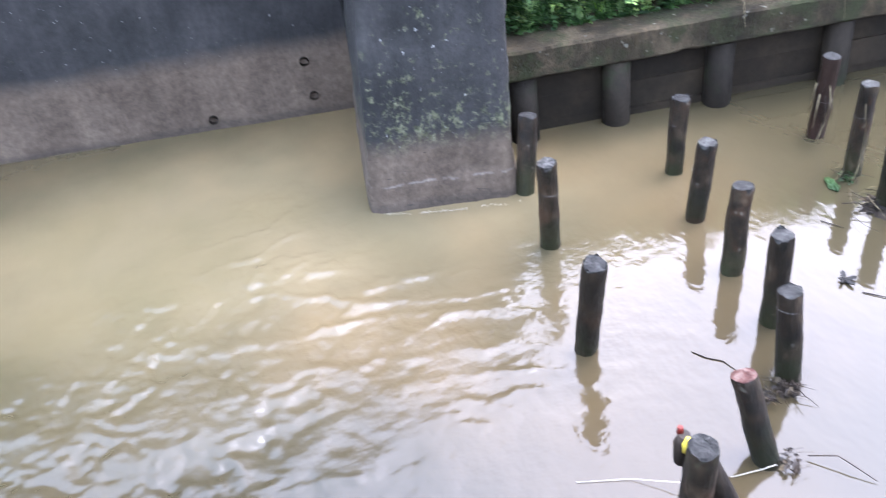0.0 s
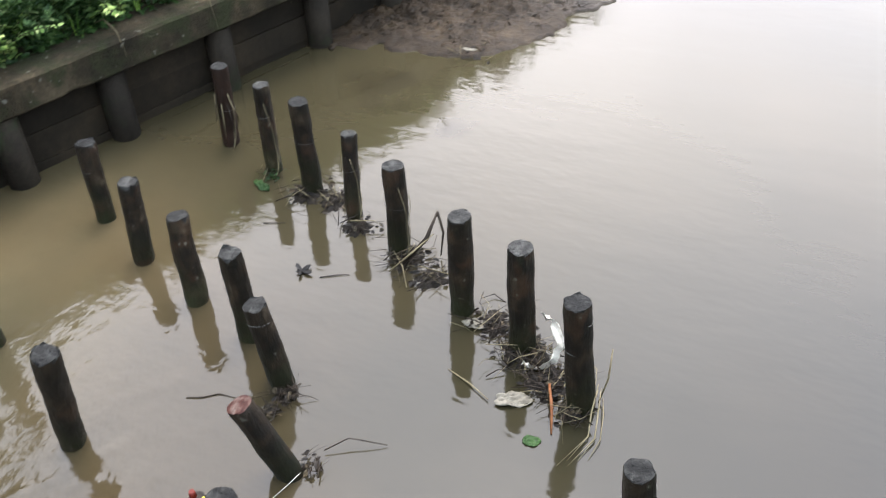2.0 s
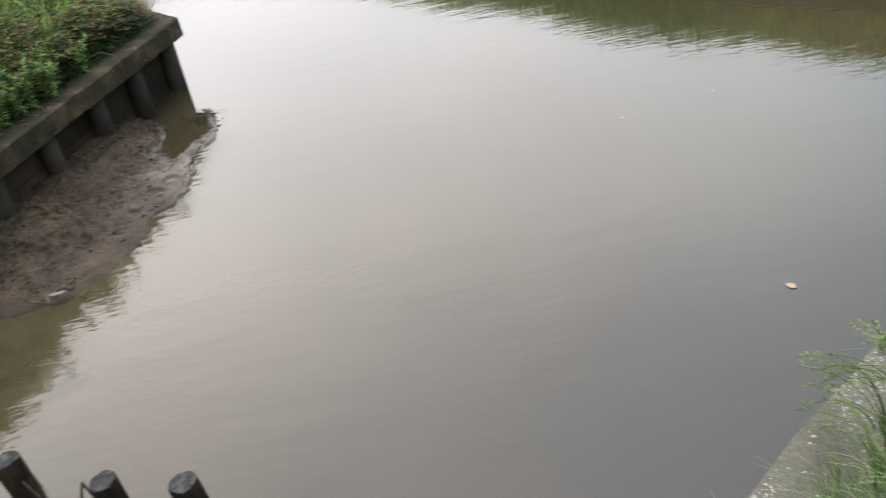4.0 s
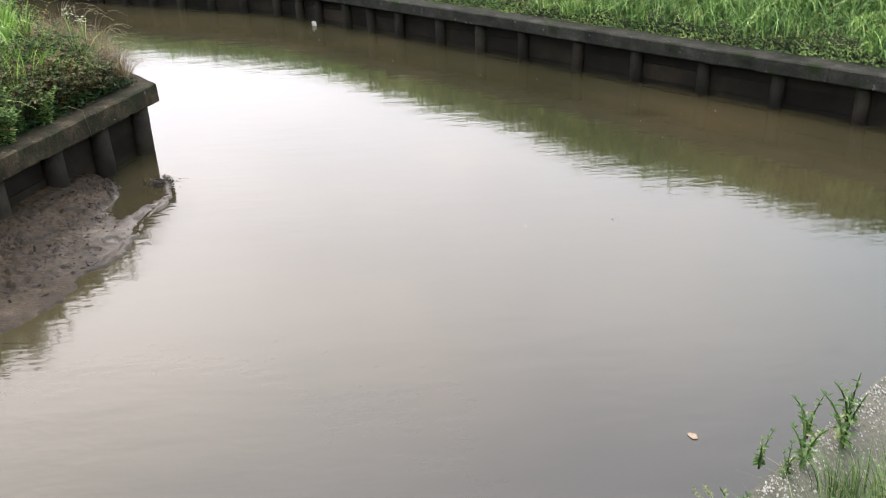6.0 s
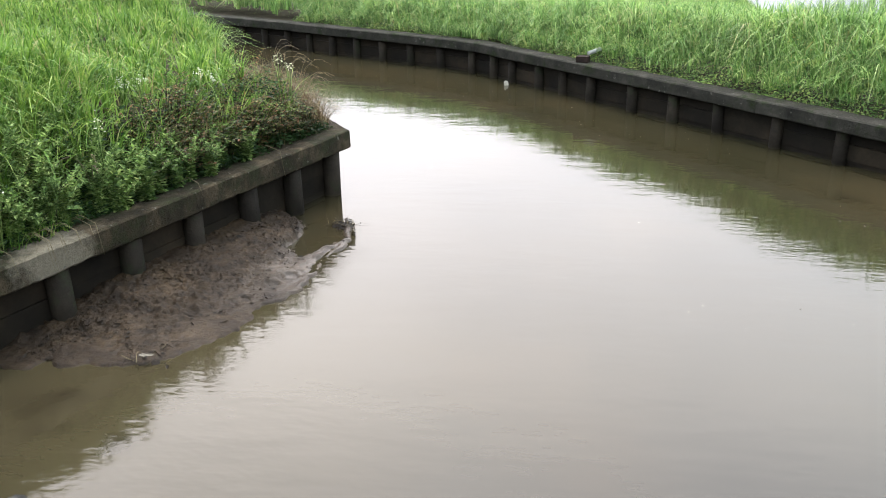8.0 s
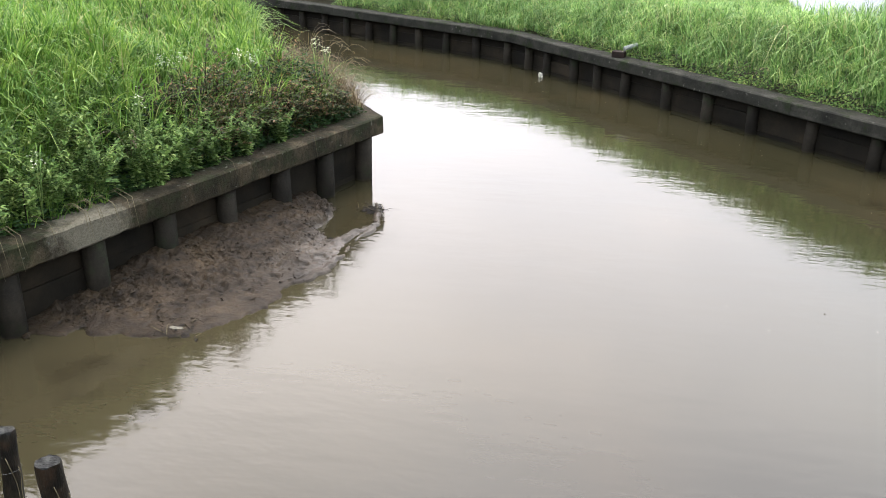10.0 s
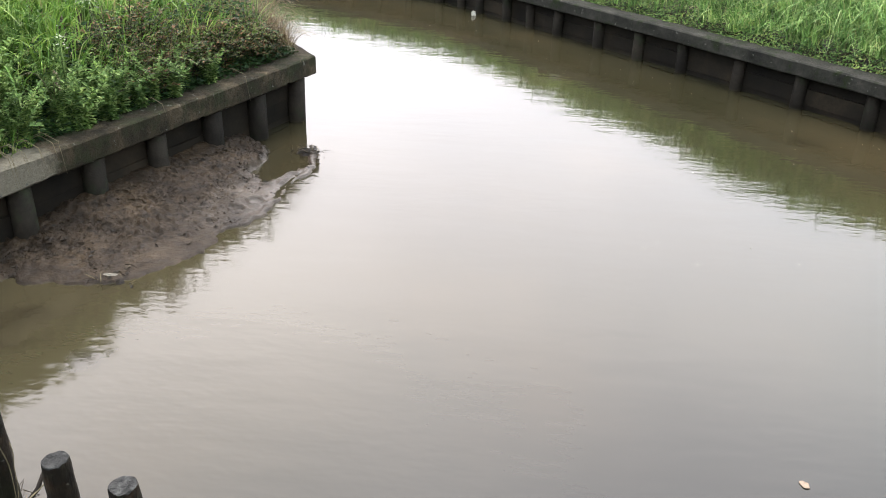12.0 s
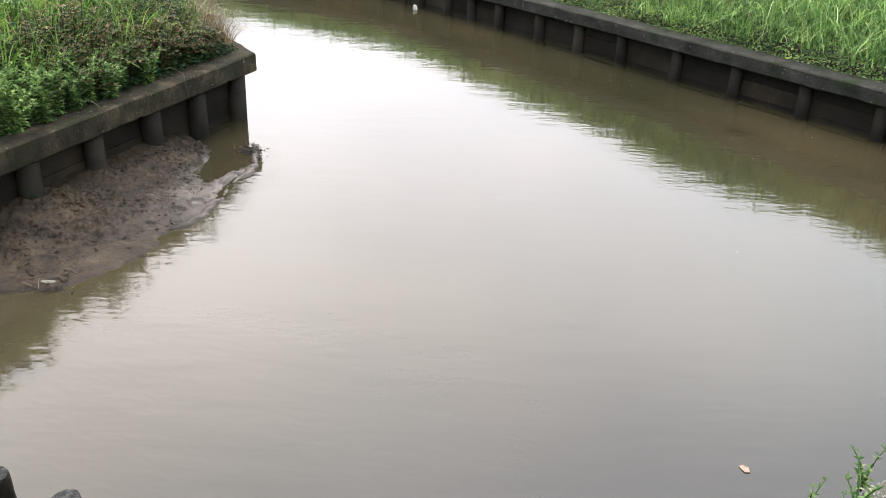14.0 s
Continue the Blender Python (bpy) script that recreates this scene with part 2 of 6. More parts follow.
PEBBLE = surface("pale_pebbles", [(0.3, (0.16, 0.15, 0.125)), (0.7, (0.34, 0.32, 0.28))], 40, 120, 0.6, 0.4, 0.002)
PALE_LEAF = surface("bleached_leaf", [(0.3, (0.17, 0.12, 0.08)), (0.7, (0.24, 0.18, 0.125))], 30, 80, 0.5, 0.3, 0.002)
PAPER = surface("soaked_paper", [(0.3, (0.10, 0.085, 0.062)), (0.7, (0.165, 0.145, 0.11))], 12, 60, 0.5, 0.5, 0.004)
ORANGE = surface("orange_stalk", [(0.3, (0.095, 0.034, 0.012)), (0.7, (0.16, 0.065, 0.024))], 12, 60, 0.5, 0.5, 0.003)
YELLOW = surface("yellow_plastic", [(0.3, (0.39, 0.3, 0.018)), (0.7, (0.48, 0.396, 0.048))], 12, 60, 0.35, 0.2, 0.002)
BLACK_LEAF = surface("black_rotten_leaf", [(0.3, (0.002, 0.0018, 0.0016)), (0.7, (0.007, 0.006, 0.005))], 20, 80, 0.5, 0.5, 0.003)
RED = surface("red_plastic", [(0.3, (0.06, 0.008, 0.005)), (0.7, (0.11, 0.018, 0.010))], 12, 60, 0.4, 0.2, 0.002)
RUST = surface("rusty_iron", [(0.3, (0.008, 0.006, 0.005)), (0.7, (0.03, 0.019, 0.014))], 12, 60, 0.8, 0.6, 0.004)
PIPE = surface("grey_plastic_pipe", [(0.3, (0.20, 0.20, 0.19)), (0.7, (0.30, 0.30, 0.28))], 6, 60, 0.5, 0.2, 0.002)

GRASS = leaf_mat("grass_blades", [(0.0, (0.040, 0.090, 0.014)), (0.35, (0.094, 0.186, 0.026)), (0.75, (0.175, 0.275, 0.048)), (0.95, (0.24, 0.31, 0.080)), (1.0, (0.28, 0.24, 0.12))])
FAR_GRASS = leaf_mat("far_grass_blades", [(0.0, (0.070, 0.142, 0.036)), (0.4, (0.155, 0.272, 0.070)), (0.8, (0.270, 0.395, 0.120)), (0.95, (0.37, 0.44, 0.18)), (1.0, (0.37, 0.33, 0.16))], 0.5, 0.42)
WEED = leaf_mat("weed_leaves", [(0.0, (0.030, 0.058, 0.014)), (0.5, (0.116, 0.188, 0.046)), (0.85, (0.250, 0.330, 0.105)), (1.0, (0.33, 0.39, 0.16))])
DARK_WEED = leaf_mat("dark_ferny_weeds", [(0.0, (0.014, 0.034, 0.010)), (0.5, (0.042, 0.082, 0.024)), (0.85, (0.10, 0.155, 0.055)), (1.0, (0.19, 0.24, 0.11))])
# colour kept dark for the shaded gaps; leaves in the water use it too
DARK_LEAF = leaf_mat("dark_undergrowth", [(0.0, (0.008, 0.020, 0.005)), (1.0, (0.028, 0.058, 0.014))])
FAR_COVER = leaf_mat("far_groundcover", [(0.0, (0.050, 0.092, 0.026)), (0.5, (0.130, 0.205, 0.060)), (0.9, (0.25, 0.31, 0.10)), (1.0, (0.33, 0.31, 0.12))])
BROWN_LEAF = leaf_mat("russet_shrub_leaves", [(0.0, (0.022, 0.033, 0.013)), (0.35, (0.046, 0.054, 0.022)), (0.52, (0.155, 0.088, 0.044)), (0.66, (0.190, 0.112, 0.058)), (0.72, (0.060, 0.084, 0.026)), (1.0, (0.125, 0.160, 0.050))])
DRY = leaf_mat("dry_grass", [(0.0, (0.060, 0.042, 0.022)), (0.6, (0.120, 0.080, 0.042)), (1.0, (0.22, 0.18, 0.10))])
PALE_DRY = leaf_mat("pale_dry_stalks", [(0.0, (0.12, 0.085, 0.055)), (0.6, (0.21, 0.165, 0.11)), (1.0, (0.32, 0.27, 0.19))])
SEED = leaf_mat("pale_green_seed_grass", [(0.0, (0.06, 0.09, 0.025)), (0.6, (0.11, 0.14, 0.045)), (1.0, (0.20, 0.20, 0.10))])
ROT_LEAF = leaf_mat("rotting_leaves", [(0.0, (0.006, 0.0045, 0.003)), (0.7, (0.02, 0.014, 0.009)), (1.0, (0.06, 0.045, 0.025))])
PETAL = leaf_mat("white_petals", [(0.0, (0.48, 0.49, 0.36)), (1.0, (0.66, 0.66, 0.52))])
NEAR_GRASS = leaf_mat("near_edge_grass", [(0.0, (0.026, 0.058, 0.014)), (0.4, (0.070, 0.122, 0.032)), (0.75, (0.125, 0.185, 0.058)), (0.9, (0.18, 0.20, 0.09)), (1.0, (0.26, 0.23, 0.14))])
RICE = leaf_mat("rice_seedlings", [(0.0, (0.12, 0.20, 0.07)), (1.0, (0.22, 0.31, 0.13))])


def pier_material(name, scoured, tide):
    """Dark wet concrete over a silt band that ends in an uneven tide line; moss, pale specks, and where scoured a pale scum line."""
    m, n, l, b = mat(name, 0.8, 0.14)
    g = n.new("ShaderNodeNewGeometry")
    sep = n.new("ShaderNodeSeparateXYZ")
    l.new(g.outputs["Position"], sep.inputs["Vector"])
    drips = noise_node(n, l, 7.0, 6.0, 0.65, g.outputs["Position"], (1.0, 1.0, 0.16))
    dark = ramp(n, l, noise_node(n, l, 1.6, 7.0, 0.65), [(0.3, (0.0102, 0.0098, 0.0094)), (0.5, (0.0172, 0.0163, 0.0152)), (0.7, (0.027, 0.0255, 0.0235))])
    dark = mix(n, l, 0.55, dark, ramp(n, l, drips, [(0.35, (0.55, 0.55, 0.55)), (0.55, (1.0, 1.0, 1.0)), (0.72, (1.5, 1.48, 1.42))]), "MULTIPLY")
    # moss gathers in one patchy belt above the silt
    belt = n.new("ShaderNodeMapRange")
    belt.inputs["From Min"].default_value, belt.inputs["From Max"].default_value = 0.95, 0.55
    belt.inputs["To Min"].default_value, belt.inputs["To Max"].default_value = (0.0, 0.075) if scoured else (-0.08, -0.04)
    l.new(sep.outputs["Z"], belt.inputs["Value"])
    growth = n.new("ShaderNodeMath")
    growth.operation = "ADD"
    l.new(noise_node(n, l, 17.0, 9.0, 0.75), growth.inputs[0])
    l.new(belt.outputs["Result"], growth.inputs[1])
    moss = ramp(n, l, growth.outputs["Value"], [(0.575, (0, 0, 0)), (0.66, (0.9, 0.9, 0.9))])
    dark = mix(n, l, moss, dark, ramp(n, l, noise_node(n, l, 24.0, 3.0), [(0.35, (0.034, 0.038, 0.018)), (0.65, (0.085, 0.085, 0.050))]))
    specks = ramp(n, l, noise_node(n, l, 26.0, 2.0), [(0.71, (0, 0, 0)), (0.74, (1, 1, 1))])
    dark = mix(n, l, specks, dark, (0.12, 0.118, 0.11))
    silt = ramp(n, l, noise_node(n, l, 3.0, 8.0, 0.65), [(0.3, (0.042, 0.0310, 0.0212)), (0.5, (0.060, 0.0455, 0.0315)), (0.72, (0.080, 0.0625, 0.0440))])
    silt = mix(n, l, 0.5, silt, ramp(n, l, drips, [(0.35, (0.7, 0.7, 0.7)), (0.55, (1.0, 1.0, 1.0)), (0.72, (1.3, 1.28, 1.25))]), "MULTIPLY")
    wavering = n.new("ShaderNodeMath")
    wavering.operation = "MULTIPLY_ADD"
    wavering.inputs[1].default_value = 0.12
    l.new(noise_node(n, l, 2.6, 6.0, 0.65), wavering.inputs[0])
    l.new(sep.outputs["Z"], wavering.inputs[2])
    if scoured:
        line = ramp(n, l, wavering.outputs["Value"], [(0.222, (0, 0, 0)), (0.230, (0.6, 0.6, 0.6)), (0.236, (0.6, 0.6, 0.6)), (0.246, (0, 0, 0))])
        line = mix(n, l, 1.0, line, ramp(n, l, noise_node(n, l, 9.0, 4.0, 0.7), [(0.42, (0, 0, 0)), (0.58, (1, 1, 1))]), "MULTIPLY")
        silt = mix(n, l, line, silt, (0.125, 0.108, 0.092))
        gouges = ramp(n, l, noise_node(n, l, 12.0, 5.0, 0.7, g.outputs["Position"], (1.0, 1.0, 3.5)), [(0.30, (0.9, 0.9, 0.9)), (0.37, (0, 0, 0))])
        silt = mix(n, l, gouges, silt, (0.020, 0.016, 0.013))
    # wet just over the water
    damp = n.new("ShaderNodeMapRange")
    damp.inputs["From Min"].default_value, damp.inputs["From Max"].default_value = 0.09, 0.13
    damp.inputs["To Min"].default_value, damp.inputs["To Max"].default_value = 0.42, 0.0
    l.new(wavering.outputs["Value"], damp.inputs["Value"])
    silt = mix(n, l, damp.outputs["Result"], silt, (0.018, 0.0155, 0.0135))
    edge = n.new("ShaderNodeMath")
    edge.operation = "MULTIPLY_ADD"
    edge.inputs[1].default_value = 0.20
    l.new(noise_node(n, l, 3.0, 8.0, 0.7), edge.inputs[0])
    l.new(sep.outputs["Z"], edge.inputs[2])
    band = n.new("ShaderNodeMapRange")
    band.inputs["From Min"].default_value, band.inputs["From Max"].default_value = tide, tide + 0.15
    l.new(edge.outputs["Value"], band.inputs["Value"])
    grain = noise_node(n, l, 24, 8.0, 0.7)
    col = mix(n, l, band.outputs["Result"], silt, dark)
    col = mix(n, l, 0.55, col, ramp(n, l, grain, [(0.3, (0.45, 0.45, 0.45)), (0.7, (1.3, 1.3, 1.3))]), "MULTIPLY")
    l.new(col, b.inputs["Base Color"])
    bump(n, l, b, grain, 0.8, 0.014)
    return m


def mud_material():
    """Churned brown mud, matt and dark where crumbled, passing low down into smooth wet silt that mirrors the sky."""
    m, n, l, b = mat("wet_mud", 0.6, 0.2)
    big = noise_node(n, l, 2.2, 8.0, 0.65)
    fine = noise_node(n, l, 40, 9.0, 0.75)
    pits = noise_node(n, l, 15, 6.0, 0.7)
    g = n.new("ShaderNodeNewGeometry")
    sep = n.new("ShaderNodeSeparateXYZ")
    l.new(g.outputs["Position"], sep.inputs["Vector"])
    col = ramp(n, l, big, [(0.3, (0.0090, 0.0055, 0.0026)), (0.5, (0.0215, 0.0136, 0.0068)), (0.7, (0.042, 0.0275, 0.0145))])
    # the noise that drives the bump also darkens the colour in its hollows
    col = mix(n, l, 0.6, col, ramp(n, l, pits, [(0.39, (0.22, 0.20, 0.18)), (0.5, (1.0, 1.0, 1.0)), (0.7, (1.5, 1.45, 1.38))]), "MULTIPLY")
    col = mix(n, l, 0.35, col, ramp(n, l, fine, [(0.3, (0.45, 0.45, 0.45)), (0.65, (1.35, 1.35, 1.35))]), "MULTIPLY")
    level = n.new("ShaderNodeMath")
    level.operation = "MULTIPLY_ADD"
    level.inputs[1].default_value = -0.06
    l.new(big, level.inputs[0])
    l.new(sep.outputs["Z"], level.inputs[2])
    low = n.new("ShaderNodeMapRange")
    low.inputs["From Min"].default_value, low.inputs["From Max"].default_value = -0.02, 0.062
    low.inputs["To Min"].default_value, low.inputs["To Max"].default_value = 0.85, 0.0
    l.new(level.outputs["Value"], low.inputs["Value"])
    # fresh silt lies on the spit alone
    far_ = n.new("ShaderNodeVectorMath")
    far_.operation = "DISTANCE"
    far_.inputs[1].default_value = (-2.0, 7.55, 0.0)
    l.new(g.outputs["Position"], far_.inputs[0])
    spit = n.new("ShaderNodeMapRange")
    spit.inputs["From Min"].default_value, spit.inputs["From Max"].default_value = 0.5, 1.35
    spit.inputs["To Min"].default_value, spit.inputs["To Max"].default_value = 1.0, 0.12
    l.new(far_.outputs["Value"], spit.inputs["Value"])
    silt = n.new("ShaderNodeMath")
    silt.operation = "MULTIPLY"
    l.new(low.outputs["Result"], silt.inputs[0])
    l.new(spit.outputs["Result"], silt.inputs[1])
    col = mix(n, l, silt.outputs["Value"], col, ramp(n, l, big, [(0.3, (0.026, 0.0172, 0.0098)), (0.7, (0.043, 0.0300, 0.0180))]))
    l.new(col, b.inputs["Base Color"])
    wet = ramp(n, l, big, [(0.4, (0.60, 0.60, 0.60)), (0.62, (0.42, 0.42, 0.42))])
    l.new(mix(n, l, silt.outputs["Value"], wet, (0.34, 0.34, 0.34)), b.inputs["Roughness"])
    l.new(mix(n, l, silt.outputs["Value"], (0.12, 0.12, 0.12), (0.34, 0.34, 0.34)), b.inputs["Specular IOR Level"])
    calm = n.new("ShaderNodeMapRange")
    calm.inputs["To Min"].default_value, calm.inputs["To Max"].default_value = 1.0, 0.25
    l.new(silt.outputs["Value"], calm.inputs["Value"])
    rugged = n.new("ShaderNodeMath")
    rugged.operation = "MULTIPLY"
    l.new(pits, rugged.inputs[0])
    l.new(calm.outputs["Result"], rugged.inputs[1])
    grit = n.new("ShaderNodeMath")
    grit.operation = "MULTIPLY"
    l.new(fine, grit.inputs[0])
    l.new(calm.outputs["Result"], grit.inputs[1])
    nrm = bump(n, l, b, rugged.outputs["Value"], 0.8, 0.035)
    bump(n, l, b, grit.outputs["Value"], 0.8, 0.012, nrm)
    return m


def water_material():
    """Murky silt-laden water: opaque brown body under a glossy, see-through surface with faint ripples."""
    m, n, l, b = mat("murky_water", 0.06, 0.5)
    b.inputs["IOR"].default_value = 1.33
    g = n.new("ShaderNodeNewGeometry")
    # the inflow carries paler silt, which settles and thins out down the canal
    rel = n.new("ShaderNodeVectorMath")
    rel.operation = "SUBTRACT"
    rel.inputs[1].default_value = (-5.1, 0.25, 0.0)
    l.new(g.outputs["Position"], rel.inputs[0])
    spread = n.new("ShaderNodeCombineXYZ")
    for axis, socket in (((0.28, 0.39, 0.0), "X"), ((0.85, -0.29, 0.0), "Y")):
        run = n.new("ShaderNodeVectorMath")
        run.operation = "DOT_PRODUCT"
        run.inputs[1].default_value = axis
        l.new(rel.outputs["Vector"], run.inputs[0])
        l.new(run.outputs["Value"], spread.inputs[socket])
    away = n.new("ShaderNodeVectorMath")
    away.operation = "LENGTH"
    l.new(spread.outputs["Vector"], away.inputs[0])
    swirl = n.new("ShaderNodeMath")
    swirl.operation = "MULTIPLY_ADD"
    swirl.inputs[1].default_value = 0.9
    l.new(noise_node(n, l, 0.9, 5.0, 0.6), swirl.inputs[0])
    l.new(away.outputs["Value"], swirl.inputs[2])
    plume = n.new("ShaderNodeMapRange")
    plume.inputs["From Min"].default_value, plume.inputs["From Max"].default_value = 0.45, 12.45
    l.new(swirl.outputs["Value"], plume.inputs["Value"])
    col = ramp(n, l, plume.outputs["Result"], [(0.05, (0.068, 0.055, 0.0295)), (0.095, (0.042, 0.0342, 0.0182)), (0.155, (0.0225, 0.0183, 0.0095)), (0.19, (0.0185, 0.0152, 0.0080)), (0.32, (0.0185, 0.0155, 0.0080)), (0.52, (0.0200, 0.0170, 0.0086))])
    cloudy = noise_node(n, l, 0.6, 5.0, 0.6)
    col = mix(n, l, 0.5, col, ramp(n, l, cloudy, [(0.3, (0.72, 0.78, 0.80)), (0.7, (1.28, 1.2, 1.15))]), "MULTIPLY")
    drift = noise_node(n, l, 0.33, 4.0, 0.55, g.outputs["Position"])
    col = mix(n, l, 0.8, col, ramp(n, l, drift, [(0.36, (0.74, 0.77, 0.70)), (0.5, (1.0, 1.0, 1.0)), (0.64, (1.45, 1.30, 1.22))]), "MULTIPLY")
    # silt stands thicker in the shallows off the mud bank
    shallow = n.new("ShaderNodeVectorMath")
    shallow.operation = "DISTANCE"
    shallow.inputs[1].default_value = (-2.4, 5.0, 0.0)
    l.new(g.outputs["Position"], shallow.inputs[0])
    thick = n.new("ShaderNodeMapRange")
    thick.interpolation_type = "SMOOTHSTEP"
    thick.inputs["From Min"].default_value, thick.inputs["From Max"].default_value = 0.6, 3.0
    thick.inputs["To Min"].default_value, thick.inputs["To Max"].default_value = 0.62, 0.0
    l.new(shallow.outputs["Value"], thick.inputs["Value"])
    col = mix(n, l, thick.outputs["Result"], col, (0.036, 0.0288, 0.0150))
    # darker and greyer towards a point on the near edge
    near_dist = n.new("ShaderNodeVectorMath")
    near_dist.operation = "DISTANCE"
    near_dist.inputs[1].default_value = (1.6, 2.8, 0.0)
    l.new(g.outputs["Position"], near_dist.inputs[0])
    near_tone = n.new("ShaderNodeMapRange")
    near_tone.interpolation_type = "SMOOTHSTEP"
    near_tone.inputs["From Min"].default_value, near_tone.inputs["From Max"].default_value = 0.4, 3.2
    near_tone.inputs["To Min"].default_value, near_tone.inputs["To Max"].default_value = 0.85, 0.0
    l.new(near_dist.outputs["Value"], near_tone.inputs["Value"])
    col = mix(n, l, near_tone.outputs["Result"], col, (0.0105, 0.0098, 0.0070))
    # mud banks just under the surface show through as dark stains
    for spot, size in (((-3.05, 4.75, 0.0), 0.95), ((-2.45, 4.4, 0.0), 0.5), ((3.35, 9.75, 0.0), 0.6), ((2.2, 11.7, 0.0), 0.35), ((3.0, 4.6, 0.0), 0.35)):
        away_ = n.new("ShaderNodeVectorMath")
        away_.operation = "DISTANCE"
        away_.inputs[1].default_value = spot
        l.new(g.outputs["Position"], away_.inputs[0])
        depth_ = n.new("ShaderNodeMapRange")
        depth_.inputs["From Min"].default_value, depth_.inputs["From Max"].default_value = 0.0, size
        depth_.inputs["To Min"].default_value, depth_.inputs["To Max"].default_value = 0.20, -0.45
        l.new(away_.outputs["Value"], depth_.inputs["Value"])
        shoal = n.new("ShaderNodeMath")
        shoal.operation = "ADD"
        l.new(noise_node(n, l, 3.2, 5.0, 0.6), shoal.inputs[0])
        l.new(depth_.outputs["Result"], shoal.inputs[1])
        col = mix(n, l, ramp(n, l, shoal.outputs["Value"], [(0.48, (0, 0, 0)), (0.80, (0.6, 0.6, 0.6))]), col, (0.0075, 0.0054, 0.0034))
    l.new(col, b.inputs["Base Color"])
    slow = noise_node(n, l, 1.9, 2.0, 0.5, g.outputs["Position"], (0.55, 1.8, 1.0))
    quick = noise_node(n, l, 12.0, 1.0, 0.5, g.outputs["Position"], (0.7, 1.35, 1.0))
    # breaths of wind ruffle some stretches and leave others smooth
    gusts = n.new("ShaderNodeMapRange")
    gusts.inputs["From Min"].default_value, gusts.inputs["From Max"].default_value = 0.38, 0.62
    gusts.inputs["To Min"].default_value, gusts.inputs["To Max"].default_value = 0.45, 1.0
    l.new(noise_node(n, l, 0.5, 2.0, 0.5), gusts.inputs["Value"])
    ruffled = n.new("ShaderNodeMath")
    ruffled.operation = "MULTIPLY"
    l.new(quick, ruffled.inputs[0])
    l.new(gusts.outputs["Result"], ruffled.inputs[1])
    chop = noise_node(n, l, 7.0, 3.0, 0.55, g.outputs["Position"], (1.2, 0.8, 1.0))
    stirred = n.new("ShaderNodeMapRange")
    stirred.interpolation_type = "SMOOTHSTEP"
    stirred.inputs["From Min"].default_value, stirred.inputs["From Max"].default_value = 1.0, 2.3
    stirred.inputs["To Min"].default_value, stirred.inputs["To Max"].default_value = 1.0, 0.0
    near_in = n.new("ShaderNodeVectorMath")
    near_in.operation = "DISTANCE"
    near_in.inputs[1].default_value = (-3.5, 0.4, 0.0)
    l.new(g.outputs["Position"], near_in.inputs[0])
    l.new(near_in.outputs["Value"], stirred.inputs["Value"])
    rough_water = n.new("ShaderNodeMath")
    rough_water.operation = "MULTIPLY"
    l.new(chop, rough_water.inputs[0])
    l.new(stirred.outputs["Result"], rough_water.inputs[1])
    # wavelets where the current threads the stakes
    among = n.new("ShaderNodeVectorMath")
    among.operation = "DISTANCE"
    among.inputs[1].default_value = (-2.6, 2.1, 0.0)
    l.new(g.outputs["Position"], among.inputs[0])
    threaded = n.new("ShaderNodeMapRange")
    threaded.interpolation_type = "SMOOTHSTEP"
    threaded.inputs["From Min"].default_value, threaded.inputs["From Max"].default_value = 0.8, 3.8
    threaded.inputs["To Min"].default_value, threaded.inputs["To Max"].default_value = 1.0, 0.0
    l.new(among.outputs["Value"], threaded.inputs["Value"])
    wavelets = n.new("ShaderNodeMath")
    wavelets.operation = "MULTIPLY"
    l.new(noise_node(n, l, 6.5, 2.0, 0.5, g.outputs["Position"], (0.8, 1.3, 1.0)), wavelets.inputs[0])
    l.new(threaded.outputs["Result"], wavelets.inputs[1])
    # all the ripples added up, in metres
    relief = None
    for height, metres in ((slow, 0.0035), (ruffled.outputs["Value"], 0.0013), (rough_water.outputs["Value"], 0.0072), (wavelets.outputs["Value"], 0.00255)):
        rise = n.new("ShaderNodeMath")
        rise.operation = "MULTIPLY_ADD"
        rise.inputs[1].default_value, rise.inputs[2].default_value = metres * 100, 0.0
        l.new(height, rise.inputs[0])
        if relief is not None:
            l.new(relief, rise.inputs[2])
        relief = rise.outputs["Value"]
    bump(n, l, b, relief, 1.0, 0.01)
    # fine chop below the eye's reach dulls the mirror in the inflow
    dull = n.new("ShaderNodeMapRange")
    dull.interpolation_type = "SMOOTHSTEP"
    dull.inputs["From Min"].default_value, dull.inputs["From Max"].default_value = 0.7, 2.4
    dull.inputs["To Min"].default_value, dull.inputs["To Max"].default_value = 0.24, 0.06
    inflow = n.new("ShaderNodeVectorMath")
    inflow.operation = "DISTANCE"
    inflow.inputs[1].default_value = (-4.0, -0.1, 0.0)
    l.new(g.outputs["Position"], inflow.inputs[0])
    l.new(inflow.outputs["Value"], dull.inputs["Value"])
    l.new(dull.outputs["Result"], b.inputs["Roughness"])
    return m


PIER_MAT, SIDE_MAT = pier_material("pier_concrete", True, 0.46), pier_material("channel_wall_concrete", False, 0.60)
MUD, WATER = mud_material(), water_material()


# ---- mesh helpers ----
def part(name, bm, material, parent=None, label=""):
    me = bpy.data.meshes.new(name)
    bm.to_mesh(me)
    bm.free()
    me.materials.append(material)
    ob = new(name, me)
    if parent is not None:
        ob.parent = parent
    return tagged(ob, label)


def empty(name, label, category, group="", kind="", at=(0, 0, 0)):
    ob = new(name)
    ob.location = at
    return tagged(ob, label, category, group, kind)


